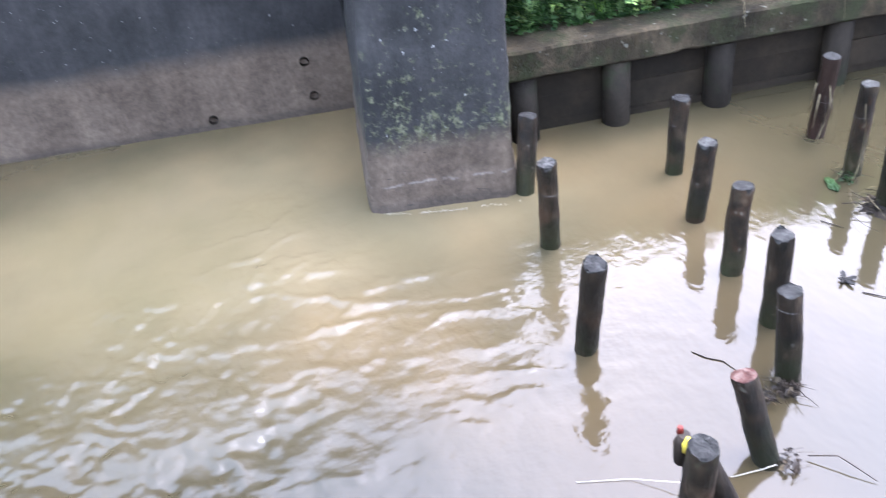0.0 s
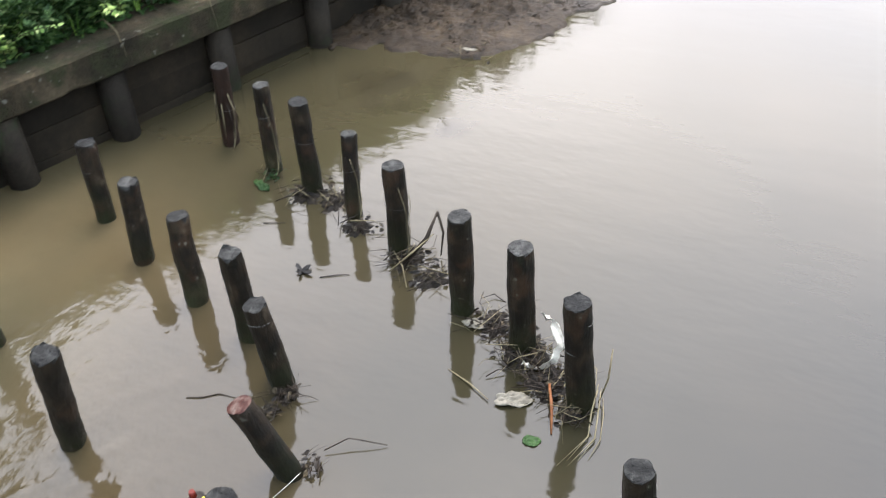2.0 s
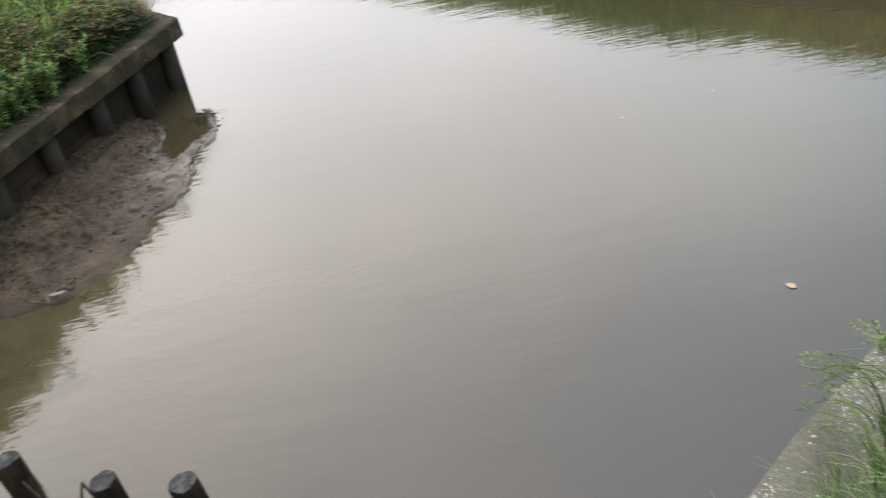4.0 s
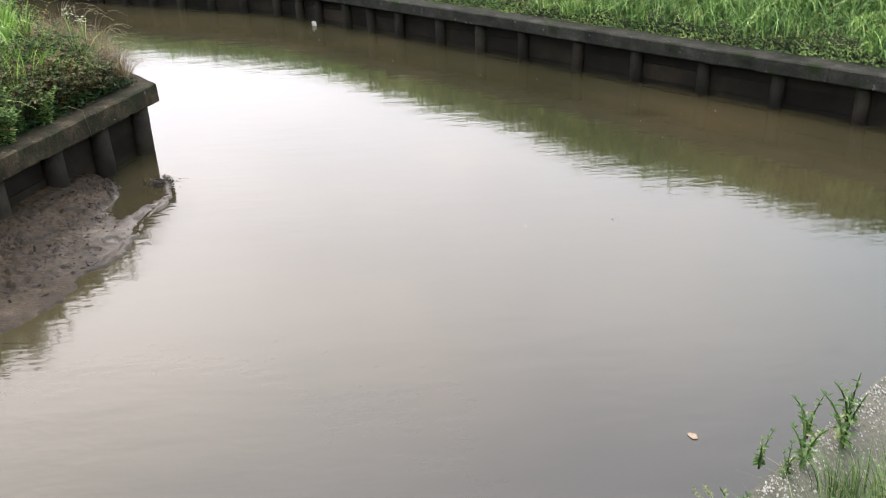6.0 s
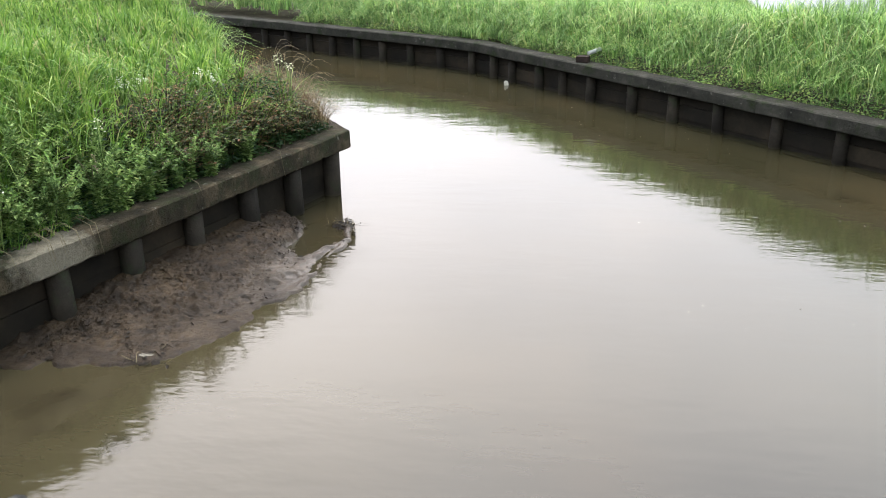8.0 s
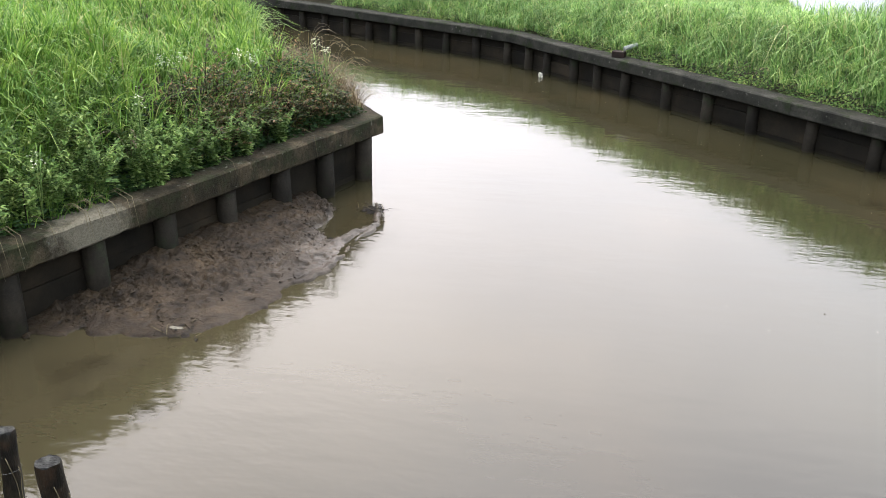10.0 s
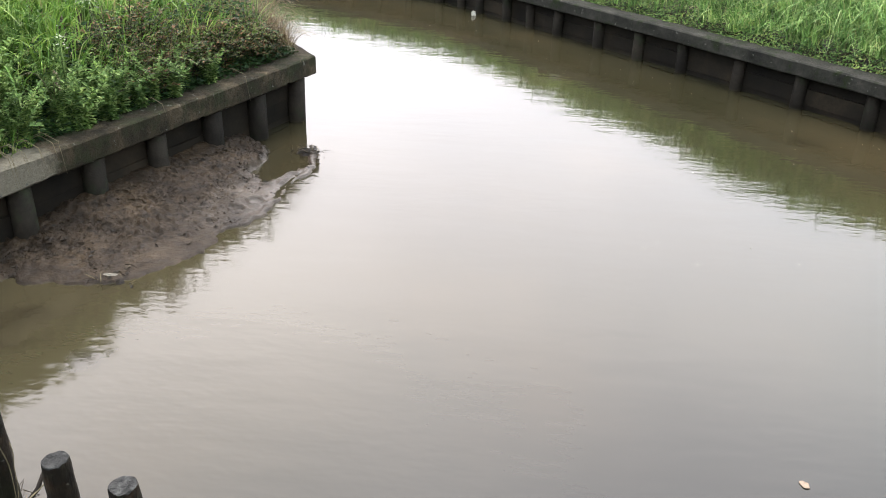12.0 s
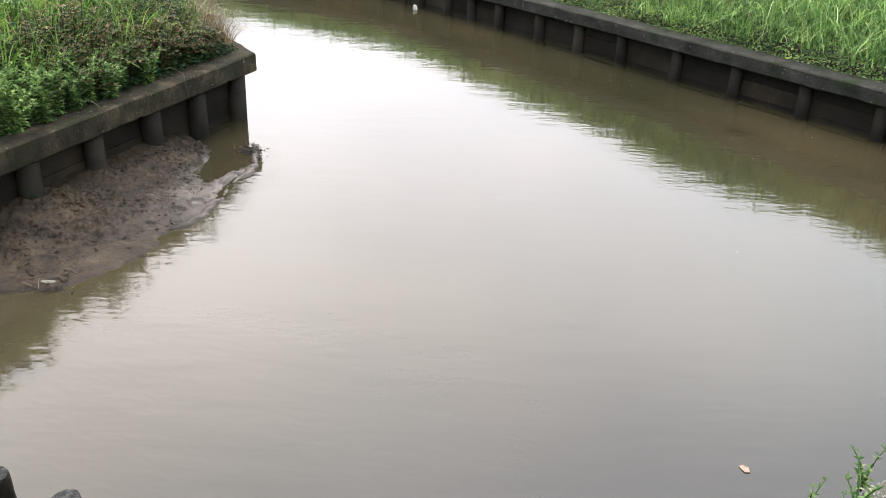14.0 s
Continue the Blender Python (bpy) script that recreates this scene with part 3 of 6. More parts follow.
def quads(name, verts, material, parent=None, smooth=False):
    """A mesh of separate leaves of two quads each; verts is an array of shape (leaves, 6, 3)."""
    v = np.asarray(verts, np.float32).reshape(-1, 3)
    f = (np.arange(len(verts))[:, None, None] * 6 + np.array([(0, 1, 2, 3), (0, 3, 4, 5)])).reshape(-1, 4)
    return grid_faces(name, v, f, material, parent, smooth)


def grid_faces(name, v, f, material, parent=None, smooth=False):
    me = bpy.data.meshes.new(name)
    v, f = np.ascontiguousarray(v, np.float32), np.ascontiguousarray(f, np.int32)
    k = f.shape[1]
    me.vertices.add(len(v))
    me.vertices.foreach_set("co", v.ravel())
    me.loops.add(f.size)
    me.loops.foreach_set("vertex_index", f.ravel())
    me.polygons.add(len(f))
    me.polygons.foreach_set("loop_start", np.arange(0, f.size, k, dtype=np.int32))
    me.update(calc_edges=True)
    me.polygons.foreach_set("use_smooth", np.full(len(f), smooth))
    me.materials.append(material)
    ob = new(name, me)
    if parent is not None:
        ob.parent = parent
    return ob


rng = np.random.default_rng(7)


def blades(base, height, width, lean, segs=4, droop=0.5, bend=2.0):
    """Grass blades rooted at base (n, 3): tapering strips of quads that bend over towards lean (n, 2)."""
    n = len(base)
    side = np.stack([-lean[:, 1], lean[:, 0]], 1)
    side /= np.linalg.norm(side, axis=1, keepdims=True) + 1e-9
    turn = rng.uniform(-1.2, 1.2, n)
    side = np.stack([side[:, 0] * np.cos(turn) - side[:, 1] * np.sin(turn), side[:, 0] * np.sin(turn) + side[:, 1] * np.cos(turn)], 1)
    v = np.zeros((n, segs + 1, 2, 3), np.float32)
    for k in range(segs + 1):
        s = k / segs
        up = height * (s - droop * s ** (bend + 1) * np.linalg.norm(lean, axis=1))
        c = np.stack([base[:, 0] + lean[:, 0] * height * s**bend, base[:, 1] + lean[:, 1] * height * s**bend, base[:, 2] + up], 1)
        w = width * (1 - 0.92 * s**1.4) * 0.5
        off = np.stack([side[:, 0] * w, side[:, 1] * w, 0 * w], 1)
        v[:, k, 0], v[:, k, 1] = c - off, c + off
    idx = np.arange(n * (segs + 1) * 2).reshape(n, segs + 1, 2)
    f = np.stack([idx[:, :-1, 0], idx[:, :-1, 1], idx[:, 1:, 1], idx[:, 1:, 0]], -1).reshape(-1, 4)
    return v.reshape(-1, 3), f


def set_leaves(centre, d, size, ratio=0.45, roll=0.5):
    """Leaves at centre (n, 3) that point along d (n, 3): a six-cornered outline folded along the midrib."""
    n = len(centre)
    d = d / (np.linalg.norm(d, axis=1, keepdims=True) + 1e-9)
    s = np.cross(d, rng.normal(size=(n, 3)) * roll + [0, 0, 1])
    s /= np.linalg.norm(s, axis=1, keepdims=True) + 1e-9
    z = np.cross(s, d)
    size = np.broadcast_to(np.asarray(size, float), (n,))[:, None]
    a, b = centre + d * size * 0.30 + z * size * 0.07, centre + d * size * 0.66 + z * size * 0.04
    wide = s * size * ratio * 0.5
    return np.stack([centre, a - wide, b - wide * 0.85, centre + d * size - z * size * 0.12, b + wide * 0.85, a + wide], 1)


def leaves(centre, size, up_bias=0.6, ratio=0.45):
    """Leaves at centre (n, 3) in random directions."""
    d = rng.normal(size=(len(centre), 3))
    d[:, 2] = np.abs(d[:, 2]) * up_bias - 0.15
    return set_leaves(centre, d, size, ratio)


def tube(points, radii, sides=8):
    """A bmesh tube through points, closed at both ends."""
    bm = bmesh.new()
    rings = []
    pts = [Vector(p) for p in points]
    for i, p in enumerate(pts):
        d = (pts[min(i + 1, len(pts) - 1)] - pts[max(i - 1, 0)]).normalized()
        a = d.orthogonal().normalized() if abs(d.z) > 0.9 else d.cross(Vector((0, 0, 1))).normalized()
        b = d.cross(a).normalized()
        r = radii[i] if hasattr(radii, "__len__") else radii
        rings.append([bm.verts.new(p + (a * math.cos(2 * math.pi * k / sides) + b * math.sin(2 * math.pi * k / sides)) * r) for k in range(sides)])
    for q, w in zip(rings, rings[1:]):
        for k in range(sides):
            bm.faces.new((q[k], q[(k + 1) % sides], w[(k + 1) % sides], w[k])).smooth = True
    bm.faces.new(rings[0][::-1])
    bm.faces.new(rings[-1])
    bmesh.ops.recalc_face_normals(bm, faces=bm.faces)
    return bm


def prism(poly, z0, z1, bevel=0.0, cuts=0, rough=0.0):
    """A solid with a polygon plan (counter-clockwise) from z0 to z1, with softened and slightly uneven edges."""
    bm = bmesh.new()
    low = [bm.verts.new((x, y, z0)) for x, y in poly]
    high = [bm.verts.new((x, y, z1)) for x, y in poly]
    n = len(poly)
    bm.faces.new(low[::-1])
    bm.faces.new(high)
    for k in range(n):
        bm.faces.new((low[k], low[(k + 1) % n], high[(k + 1) % n], high[k]))
    if bevel:
        bmesh.ops.bevel(bm, geom=list(bm.edges), offset=bevel, segments=2, affect="EDGES", profile=0.6)
    if cuts:
        long_edges = [e for e in bm.edges if e.calc_length() > 0.5]
        bmesh.ops.subdivide_edges(bm, edges=long_edges, cuts=cuts, use_grid_fill=True)
    if rough:
        for v in bm.verts:
            v.co += Vector([noise.noise(v.co * 3.1 + Vector((s, 0, 0))) for s in (0, 17, 41)]) * rough
    bmesh.ops.recalc_face_normals(bm, faces=bm.faces)
    return bm


def along(line, d):
    """The point at distance d along a polyline, and its direction."""
    for (x0, y0), (x1, y1) in zip(line, line[1:]):
        k = math.hypot(x1 - x0, y1 - y0)
        if d <= k or (x1, y1) == line[-1]:
            return (x0 + (x1 - x0) * d / k, y0 + (y1 - y0) * d / k), ((x1 - x0) / k, (y1 - y0) / k)
        d -= k


def length(line):
    return sum(math.hypot(b[0] - a[0], b[1] - a[1]) for a, b in zip(line, line[1:]))


def offset(line, d):
    """A polyline moved d to its left."""
    out = []
    for i, p in enumerate(line):
        a, b = line[max(i - 1, 0)], line[min(i + 1, len(line) - 1)]
        k = math.hypot(b[0] - a[0], b[1] - a[1])
        out.append((p[0] - (b[1] - a[1]) / k * d, p[1] + (b[0] - a[0]) / k * d))
    return out


# ---- the plan: edges of the canal, seen from above ----
WEST = [(-4.80, 2.02), (-3.79, 5.07), (-2.17, 9.55)]                       # outer edge of the coping, land on its left
WEST_BACK = [(-2.17, 9.55), (-2.52, 10.05), (-4.2, 12.8), (-7.0, 15.6), (-15.0, 19.5)]
FAR = [(10.0, 3.05), (5.31, 8.74), (1.65, 13.12), (-0.87, 16.0), (-1.46, 16.72), (-2.05, 17.18), (-3.25, 17.90), (-4.62, 18.72), (-6.2, 19.72), (-10.0, 21.8), (-18.0, 25.4)]
NEAR = [(-5.0, -9.0), (-1.9, -2.6), (-0.7, 0.6), (0.3, 1.53), (2.07, 2.85), (4.4, 4.55), (6.0, 4.6), (9.0, 1.0)]

# ---- water ----
def lumps(x, y, scale, seed, octaves=5):
    """Smooth value noise for arrays, in -1..1."""
    return np.array([noise.fractal(Vector((a * scale + seed, b * scale, seed)), 0.7, 2.1, octaves) for a, b in zip(np.ravel(x), np.ravel(y))]).reshape(np.shape(x))


def wave_height(x, y):
    """Crests and wake lines that trail from the pier and the stakes, broken chop below them; the rest lies calm."""
    u, v = (x + 3.7) * 0.93 + (y - 0.2) * 0.37, -(x + 3.7) * 0.37 + (y - 0.2) * 0.93
    m = np.exp(-((np.abs(u) / np.where(u < 0, 1.45, 1.30)) ** 3 + (np.abs(v) / np.where(v < 0, 2.0, 1.25)) ** 3))
    busy = m > 0.002
    bx, by = x[busy], y[busy]
    warp_x, warp_y = 0.10 * lumps(bx, by, 2.2, 61), 0.10 * lumps(bx, by, 2.2, 67)

    def crests(angle, long_, short, seed, sharp):
        a = radians(angle)
        px, py = bx + warp_x, by + warp_y
        h = lumps((px * math.cos(a) + py * math.sin(a)) * long_, (-px * math.sin(a) + py * math.cos(a)) * short, 1.0, seed, 2)
        return np.clip(1 - sharp * np.abs(h), 0, 1) ** 2

    wake = crests(66, 0.55, 3.0, 11, 3.0)
    upstream = crests(106, 1.5, 4.0, 23, 2.4)
    churn = -np.abs(lumps(bx + 2.2 * warp_x, (by + 2.2 * warp_y) * 1.2, 2.6, 31, 3))
    swell = lumps(bx, by, 2.6, 37, 2)
    fine = crests(78, 5.0, 15.0, 43, 1.4)
    left = 1 / (1 + np.exp((bx + 4.35 - 0.35 * (by - 0.5)) / 0.16))
    south = 1 / (1 + np.exp((by + 0.05) / 0.3))
    gate = np.clip(0.5 + 1.3 * lumps(bx, by, 1.4, 53), 0.15, 1.2)
    h = 0.020 * wake * gate * (1 - left) * (1 - 0.6 * south) + 0.020 * upstream * left * gate + (0.030 * churn + 0.008 * swell) * (0.15 + 0.9 * south) + 0.002 * fine * gate
    z = np.zeros(np.shape(x))
    z[busy] = h * m[busy]
    return z


def build_water():
    widening = np.cumsum(0.03 * 1.14 ** np.arange(38))
    xs = np.unique(np.r_[np.linspace(-30, -7.2, 12), np.arange(-7.2, -1.4, 0.02), np.arange(-1.4, 0.4, 0.03), 0.4 + widening])
    ys = np.unique(np.r_[np.linspace(-12, -3.1, 10), np.arange(-3.1, 2.6, 0.02), np.arange(2.6, 4.4, 0.03), 4.4 + widening])
    gx, gy = np.meshgrid(xs, ys)
    v = np.stack([gx, gy, wave_height(gx, gy)], -1).reshape(-1, 3)
    i = np.arange(len(v)).reshape(gx.shape)
    f = np.stack([i[:-1, :-1], i[:-1, 1:], i[1:, 1:], i[1:, :-1]], -1).reshape(-1, 4)
    tagged(grid_faces("water", v, f, WATER, smooth=True), "muddy brown canal water, calm with a turbulent inflow", "water", kind="structure")


build_water()


# ---- ground and banks ----
def polygon_sheet(name, poly, height, material, label, category, step=0.5, skirt=True):
    """A ground sheet over a polygon, its height given by height(x, y)."""
    bm = bmesh.new()
    vs = [bm.verts.new((x, y, 0)) for x, y in poly]
    face = bm.faces.new(vs)
    bmesh.ops.triangulate(bm, faces=[face])
    for _ in range(5):
        long_edges = [e for e in bm.edges if e.calc_length() > step * (1 + 0.15 * (e.verts[0].co - Vector((0, 4, 0))).length)]
        if not long_edges:
            break
        bmesh.ops.subdivide_edges(bm, edges=long_edges, cuts=1)
        bmesh.ops.triangulate(bm, faces=[q for q in bm.faces if len(q.verts) > 3])
    for v in bm.verts:
        v.co.z = height(v.co.x, v.co.y)
    bmesh.ops.recalc_face_normals(bm, faces=bm.faces)
    for q in bm.faces:
        q.smooth = True
        if q.normal.z < 0:
            q.normal_flip()
    return tagged(part(name, bm, material), label, category, kind="structure")


def dist_to(line, x, y):
    best = 1e9
    for (x0, y0), (x1, y1) in zip(line, line[1:]):
        dx, dy = x1 - x0, y1 - y0
        s = min(1, max(0, ((x - x0) * dx + (y - y0) * dy) / (dx * dx + dy * dy)))
        best = min(best, math.hypot(x - x0 - s * dx, y - y0 - s * dy))
    return best


WEST_EDGE = WEST + WEST_BACK[1:]


def west_height(x, y):
    d = dist_to(WEST_EDGE, x, y)
    return 0.66 + 0.52 * min(1, max(0, (d - 0.3) / 1.2)) + 0.08 * min(1, max(0, (d - 0.6) / 0.4)) + 0.40 * min(1, max(0, (d - 0.9) / 2.2)) + 0.40 * min(1, max(0, (d - 0.25) / 1.0)) * min(1, max(0, (y - 9.5) / 2.5)) + 0.38 * min(1, max(0, (d - 0.5) / 0.7)) * min(1, max(0, (8.5 - y) / 1.5)) + 0.04 * noise.noise(Vector((x, y, 0)) * 0.8)


def far_height(x, y):
    d = dist_to(FAR, x, y)
    crest = 0.40 * min(1, max(0, (d - 0.3) / 0.8)) - 0.35 * min(1, max(0, (d - 2.6) / 1.2))
    crest += min(0.34, max(0, 0.08 * (x + 1))) * min(1, max(0, (d - 0.35) / 0.9)) * min(1, max(0, (2.3 - d) / 0.9))
    return 0.55 + crest + 0.03 * noise.noise(Vector((x, y, 3)) * 0.8)


bed = bmesh.new()
bmesh.ops.create_grid(bed, x_segments=40, y_segments=40, size=900)
for v in bed.verts:
    v.co.z = -0.6
tagged(part("ground", bed, SOIL), "dark soil under the canal, reaching the horizon", "ground", kind="structure")
west_poly = [*offset(WEST, 0.26), *offset(WEST_BACK, 0.26)[1:], (-40, 30), (-40, 1.5), (-6.2, 1.45)]
polygon_sheet("ground_west", west_poly, west_height, SOIL, "dark soil bank under tall grass and weeds", "ground")
far_back = [(x, y) for x, y in ((-60, 45), (-60, 400), (400, 400), (400, -20), (14, -20))]
far_poly = [*offset(FAR, -0.26), *far_back]
polygon_sheet("ground_far", far_poly, far_height, SOIL, "dark soil bank and field across the canal", "ground", 0.8)
near_poly = [*offset(NEAR, -0.30), (12, -2), (12, -14), (-5, -14)]
polygon_sheet("ground_near", near_poly, lambda x, y: 0.98 + 0.55 * min(1, max(0, (dist_to(NEAR, x, y) - 0.3) / 0.7)), SOIL, "earth bank above the near concrete edge", "ground")


# ---- retaining walls: coping on round piles with boards between ----
def coping_bar(line, a, b, land, low, high, depth, step, chips):
    """A worn concrete bar swept along a polyline from a to b, with rubbed edges and chipped corners."""
    bm = bmesh.new()
    rings = []
    count = max(2, round((b - a) / step))
    h = high - low
    outline = [(0.016, 0.0), (0.0, 0.016), (0.0, h * 0.35), (0.0, h * 0.7), (0.0, h - 0.016), (0.018, h), (depth * 0.33, h), (depth * 0.66, h), (depth - 0.02, h), (depth, h - 0.02), (depth, 0.0), (depth * 0.5, 0.0)]
    for k in range(count + 1):
        d = a + (b - a) * k / count
        (x, y), _ = along(line, d)
        (xa, ya), (xb, yb) = along(line, max(0.0, d - 0.12))[0], along(line, d + 0.12)[0]
        run = math.hypot(xb - xa, yb - ya)
        nx, ny = -(yb - ya) / run * land, (xb - xa) / run * land
        ring = []
        for i, (o, z) in enumerate(outline):
            at = Vector((x + nx * o, y + ny * o, z))
            o += 0.008 * noise.noise(at * 3.0) + 0.004 * noise.noise(at * 11)
            z += 0.007 * noise.noise(at * 2.6 + Vector((9, 0, 0))) + 0.003 * noise.noise(at * 12)
            bite = chips * max(0.0, noise.noise(Vector((x * 7, y * 7, 5.0 if i < 2 else 1.0))) + 0.8 * noise.noise(Vector((x * 21, y * 21, 2.0))) - 0.30)
            if i in (0, 1):
                o, z = o + bite * 0.5, z + bite
            elif i in (4, 5):
                o, z = o + bite * 0.7, z - bite * 0.6
            ring.append(bm.verts.new((x + nx * o, y + ny * o, low + z)))
        rings.append(ring)
    m = len(outline)
    for q, w in zip(rings, rings[1:]):
        for k in range(m):
            bm.faces.new((q[k], q[(k + 1) % m], w[(k + 1) % m], w[k]))
    bm.faces.new(rings[0][::-1])
    bm.faces.new(rings[-1])
    bmesh.ops.recalc_face_normals(bm, faces=bm.faces)
    return bm


def retaining_wall(name, label, line, land, low, high, depth, pile_at, pile_radius, set_back, coping_cuts, coping=None):
    """line: outer edge of the coping; land: +1 if the land lies on its left. Piles at distances pile_at along the line."""
    wall = empty(name, label, "retaining wall", kind="structure")
    total = length(line)
    marks = sorted({0.0, total, *coping_cuts})
    for a, b in zip(marks, marks[1:]):
        part("coping", coping_bar(line, a, b - 0.006, land, low, high, depth, 0.035 if coping else 0.12, 0.028 if coping else 0.02), coping or CONCRETE, wall)
    for d in pile_at:
        (x, y), (dx, dy) = along(line, d)
        x, y = x - dy * land * (set_back + pile_radius), y + dx * land * (set_back + pile_radius)
        jitter = random.uniform(-0.02, 0.02)
        bm = tube([(x + jitter, y, -0.5), (x + jitter * 0.5, y, 0.1), (x, y, low + 0.02)], pile_radius * random.uniform(0.93, 1.05), 14)
        part("pile", bm, PILE, wall)
    inset = set_back + 2 * pile_radius - 0.05
    for a, b in zip(pile_at, pile_at[1:]):
        z = -0.4
        for hgt in (0.46, 0.20, low + 0.14):
            top = min(z + hgt, low + 0.015)
            if top - z < 0.04:
                break
            o = inset + random.uniform(-0.012, 0.012)
            p, (dx, dy) = along(line, a)
            q = along(line, b)[0]
            k = math.hypot(q[0] - p[0], q[1] - p[1])
            nx, ny = -(q[1] - p[1]) / k * land, (q[0] - p[0]) / k * land
            poly = [(p[0] + nx * o, p[1] + ny * o), (q[0] + nx * o, q[1] + ny * o), (q[0] + nx * (o + 0.06), q[1] + ny * (o + 0.06)), (p[0] + nx * (o + 0.06), p[1] + ny * (o + 0.06))]
            if land < 0:
                poly = poly[::-1]
            part("board", prism(poly, z + 0.0015, top - 0.0015, 0.003), BOARD, wall)
            z = top
    return wall


def at_y(line, y):
    """Distance along a polyline at which it passes the given y."""
    run = 0.0
    for (x0, y0), (x1, y1) in zip(line, line[1:]):
        k = math.hypot(x1 - x0, y1 - y0)
        if min(y0, y1) <= y <= max(y0, y1):
            return run + k * (y - y0) / (y1 - y0)
        run += k
    return run


west_piles = [at_y(WEST, y) for y in (2.18, 2.80, 3.49, 4.29, 5.14, 5.86, 6.56, 7.26, 7.98, 8.65, 9.33)]
retaining_wall("wall_west", "mossy dark concrete coping on round piles with boards", WEST, 1, 0.49, 0.70, 0.34, west_piles, 0.098, 0.02, [], WEST_COPING)
retaining_wall("wall_back", "dark concrete coping turning round the bank's corner", WEST_BACK, 1, 0.49, 0.70, 0.34, [0.5 + 0.85 * k for k in range(14)], 0.098, 0.02, [], WEST_COPING)
far_first = at_y(FAR, 8.82)
far_piles = [0.72 + 0.957 * k for k in range(9)] + [9.33, 10.29, 11.23, 12.22, 13.05, 13.89, 14.81, 15.52, 16.14, 16.90, 17.50, 18.10, 18.92, 19.71, 20.47, 21.21] + [21.95 + 0.75 * k for k in range(14)]
retaining_wall("wall_far", "long dark concrete coping on round piles with wet boards", FAR, -1, 0.42, 0.60, 0.34, far_piles, 0.085, 0.06,
               [far_first + 0.932 * k + 0.3 for k in range(-4, 30, 4)])
near_wall = empty("wall_near", "pale pebbly concrete edge above the water", "retaining wall", kind="structure")
for a, b in zip(NEAR, NEAR[1:]):
    cut = [a, b]
    back = offset(cut, -0.34)
    part("coping", prism((cut + back[::-1])[::-1], 0.72, 1.0, 0.014, 6, 0.014), NEAR_CONCRETE, near_wall)
    base = offset(cut, -0.06)
    part("face", prism((base + offset(cut, -0.30)[::-1])[::-1], -0.5, 0.725, 0.004, 4, 0.01), NEAR_CONCRETE, near_wall)

# ---- sluice pier and side wall ----
def tapered(low, high, levels, bevel=0.02):
    """A solid between two polygons of the same count: low at levels[0], high at levels[1], upright on to levels[2].
    Worn concrete: uneven faces, and below a wavering line near the water a rough ledge that stands proud."""
    bm = bmesh.new()
    rings = []
    per = 14
    n = len(low)
    cx, cy = sum(x for x, _ in low) / n, sum(y for _, y in low) / n
    steps = 64
    for k in range(steps + 1):
        z = levels[0] + (levels[2] - levels[0]) * k / steps
        s = min(1, (z - levels[0]) / (levels[1] - levels[0]))
        corner = [(x0 + (x1 - x0) * s, y0 + (y1 - y0) * s) for (x0, y0), (x1, y1) in zip(low, high)]
        ring = []
        for i in range(n):
            (xa, ya), (xb, yb) = corner[i], corner[(i + 1) % n]
            run = math.hypot(xb - xa, yb - ya)
            ox, oy = (yb - ya) / run, -(xb - xa) / run
            for q in range(per):
                u = q / per
                x, y = xa + (xb - xa) * u, ya + (yb - ya) * u
                at = Vector((x * 2.2, y * 2.2, 0))
                line = 0.17 + 0.035 * noise.noise(at) + 0.02 * noise.noise(at * 4)
                ledge = 0.013 / (1 + math.exp((z - line) / 0.005))
                worn = 0.010 * noise.noise(Vector((x, y, z)) * 6) + 0.010 * noise.noise(Vector((x, y, z)) * 17) + 0.014 * noise.noise(Vector((x, y, z)) * 2)
                push = ledge + worn
                if q == 0:
                    inward = math.hypot(x - cx, y - cy)
                    x, y = x - (x - cx) / inward * bevel, y - (y - cy) / inward * bevel
                    ox_, oy_ = (x - cx) / inward, (y - cy) / inward
                else:
                    ox_, oy_ = ox, oy
                ring.append(bm.verts.new((x + ox_ * push, y + oy_ * push, z)))
        rings.append(ring)
    m = len(rings[0])
    for q, w in zip(rings, rings[1:]):
        for k in range(m):
            bm.faces.new((q[k], q[(k + 1) % m], w[(k + 1) % m], w[k])).smooth = True
    bm.faces.new(rings[0][::-1])
    bm.faces.new(rings[-1])
    bmesh.ops.recalc_face_normals(bm, faces=bm.faces)
    return bm


pier = tapered([(-4.65, 0.90), (-4.26, 1.77), (-4.96, 2.11), (-6.6, 2.0), (-6.03, 1.40)], [(-4.77, 1.13), (-4.43, 1.90), (-4.98, 2.16), (-6.6, 2.0), (-6.1, 1.55)], (-0.5, 1.5, 1.62))
tagged(part("wall_pier", pier, PIER_MAT), "tall dark wet concrete pier with a silt tide band", "pier", kind="structure")
side = prism([(-6.03, 1.48), (-6.6, 2.0), (-9.6, -7.6), (-9.1, -7.8), (-7.015, -1.116)], -0.5, 3.4, 0.02, 14, 0.012)
tagged(part("wall_side", side, SIDE_MAT), "dark wet concrete channel wall with brown silt band", "wall", kind="structure")


# ---- mud bank ----
def seg_dist(line, x, y):
    """Distances of arrays of points from a polyline."""
    best = np.full(np.shape(x), 1e9)
    for (x0, y0), (x1, y1) in zip(line, line[1:]):
        dx, dy = x1 - x0, y1 - y0
        s = np.clip(((x - x0) * dx + (y - y0) * dy) / (dx * dx + dy * dy), 0, 1)
        best = np.minimum(best, np.hypot(x - x0 - s * dx, y - y0 - s * dy))
    return best


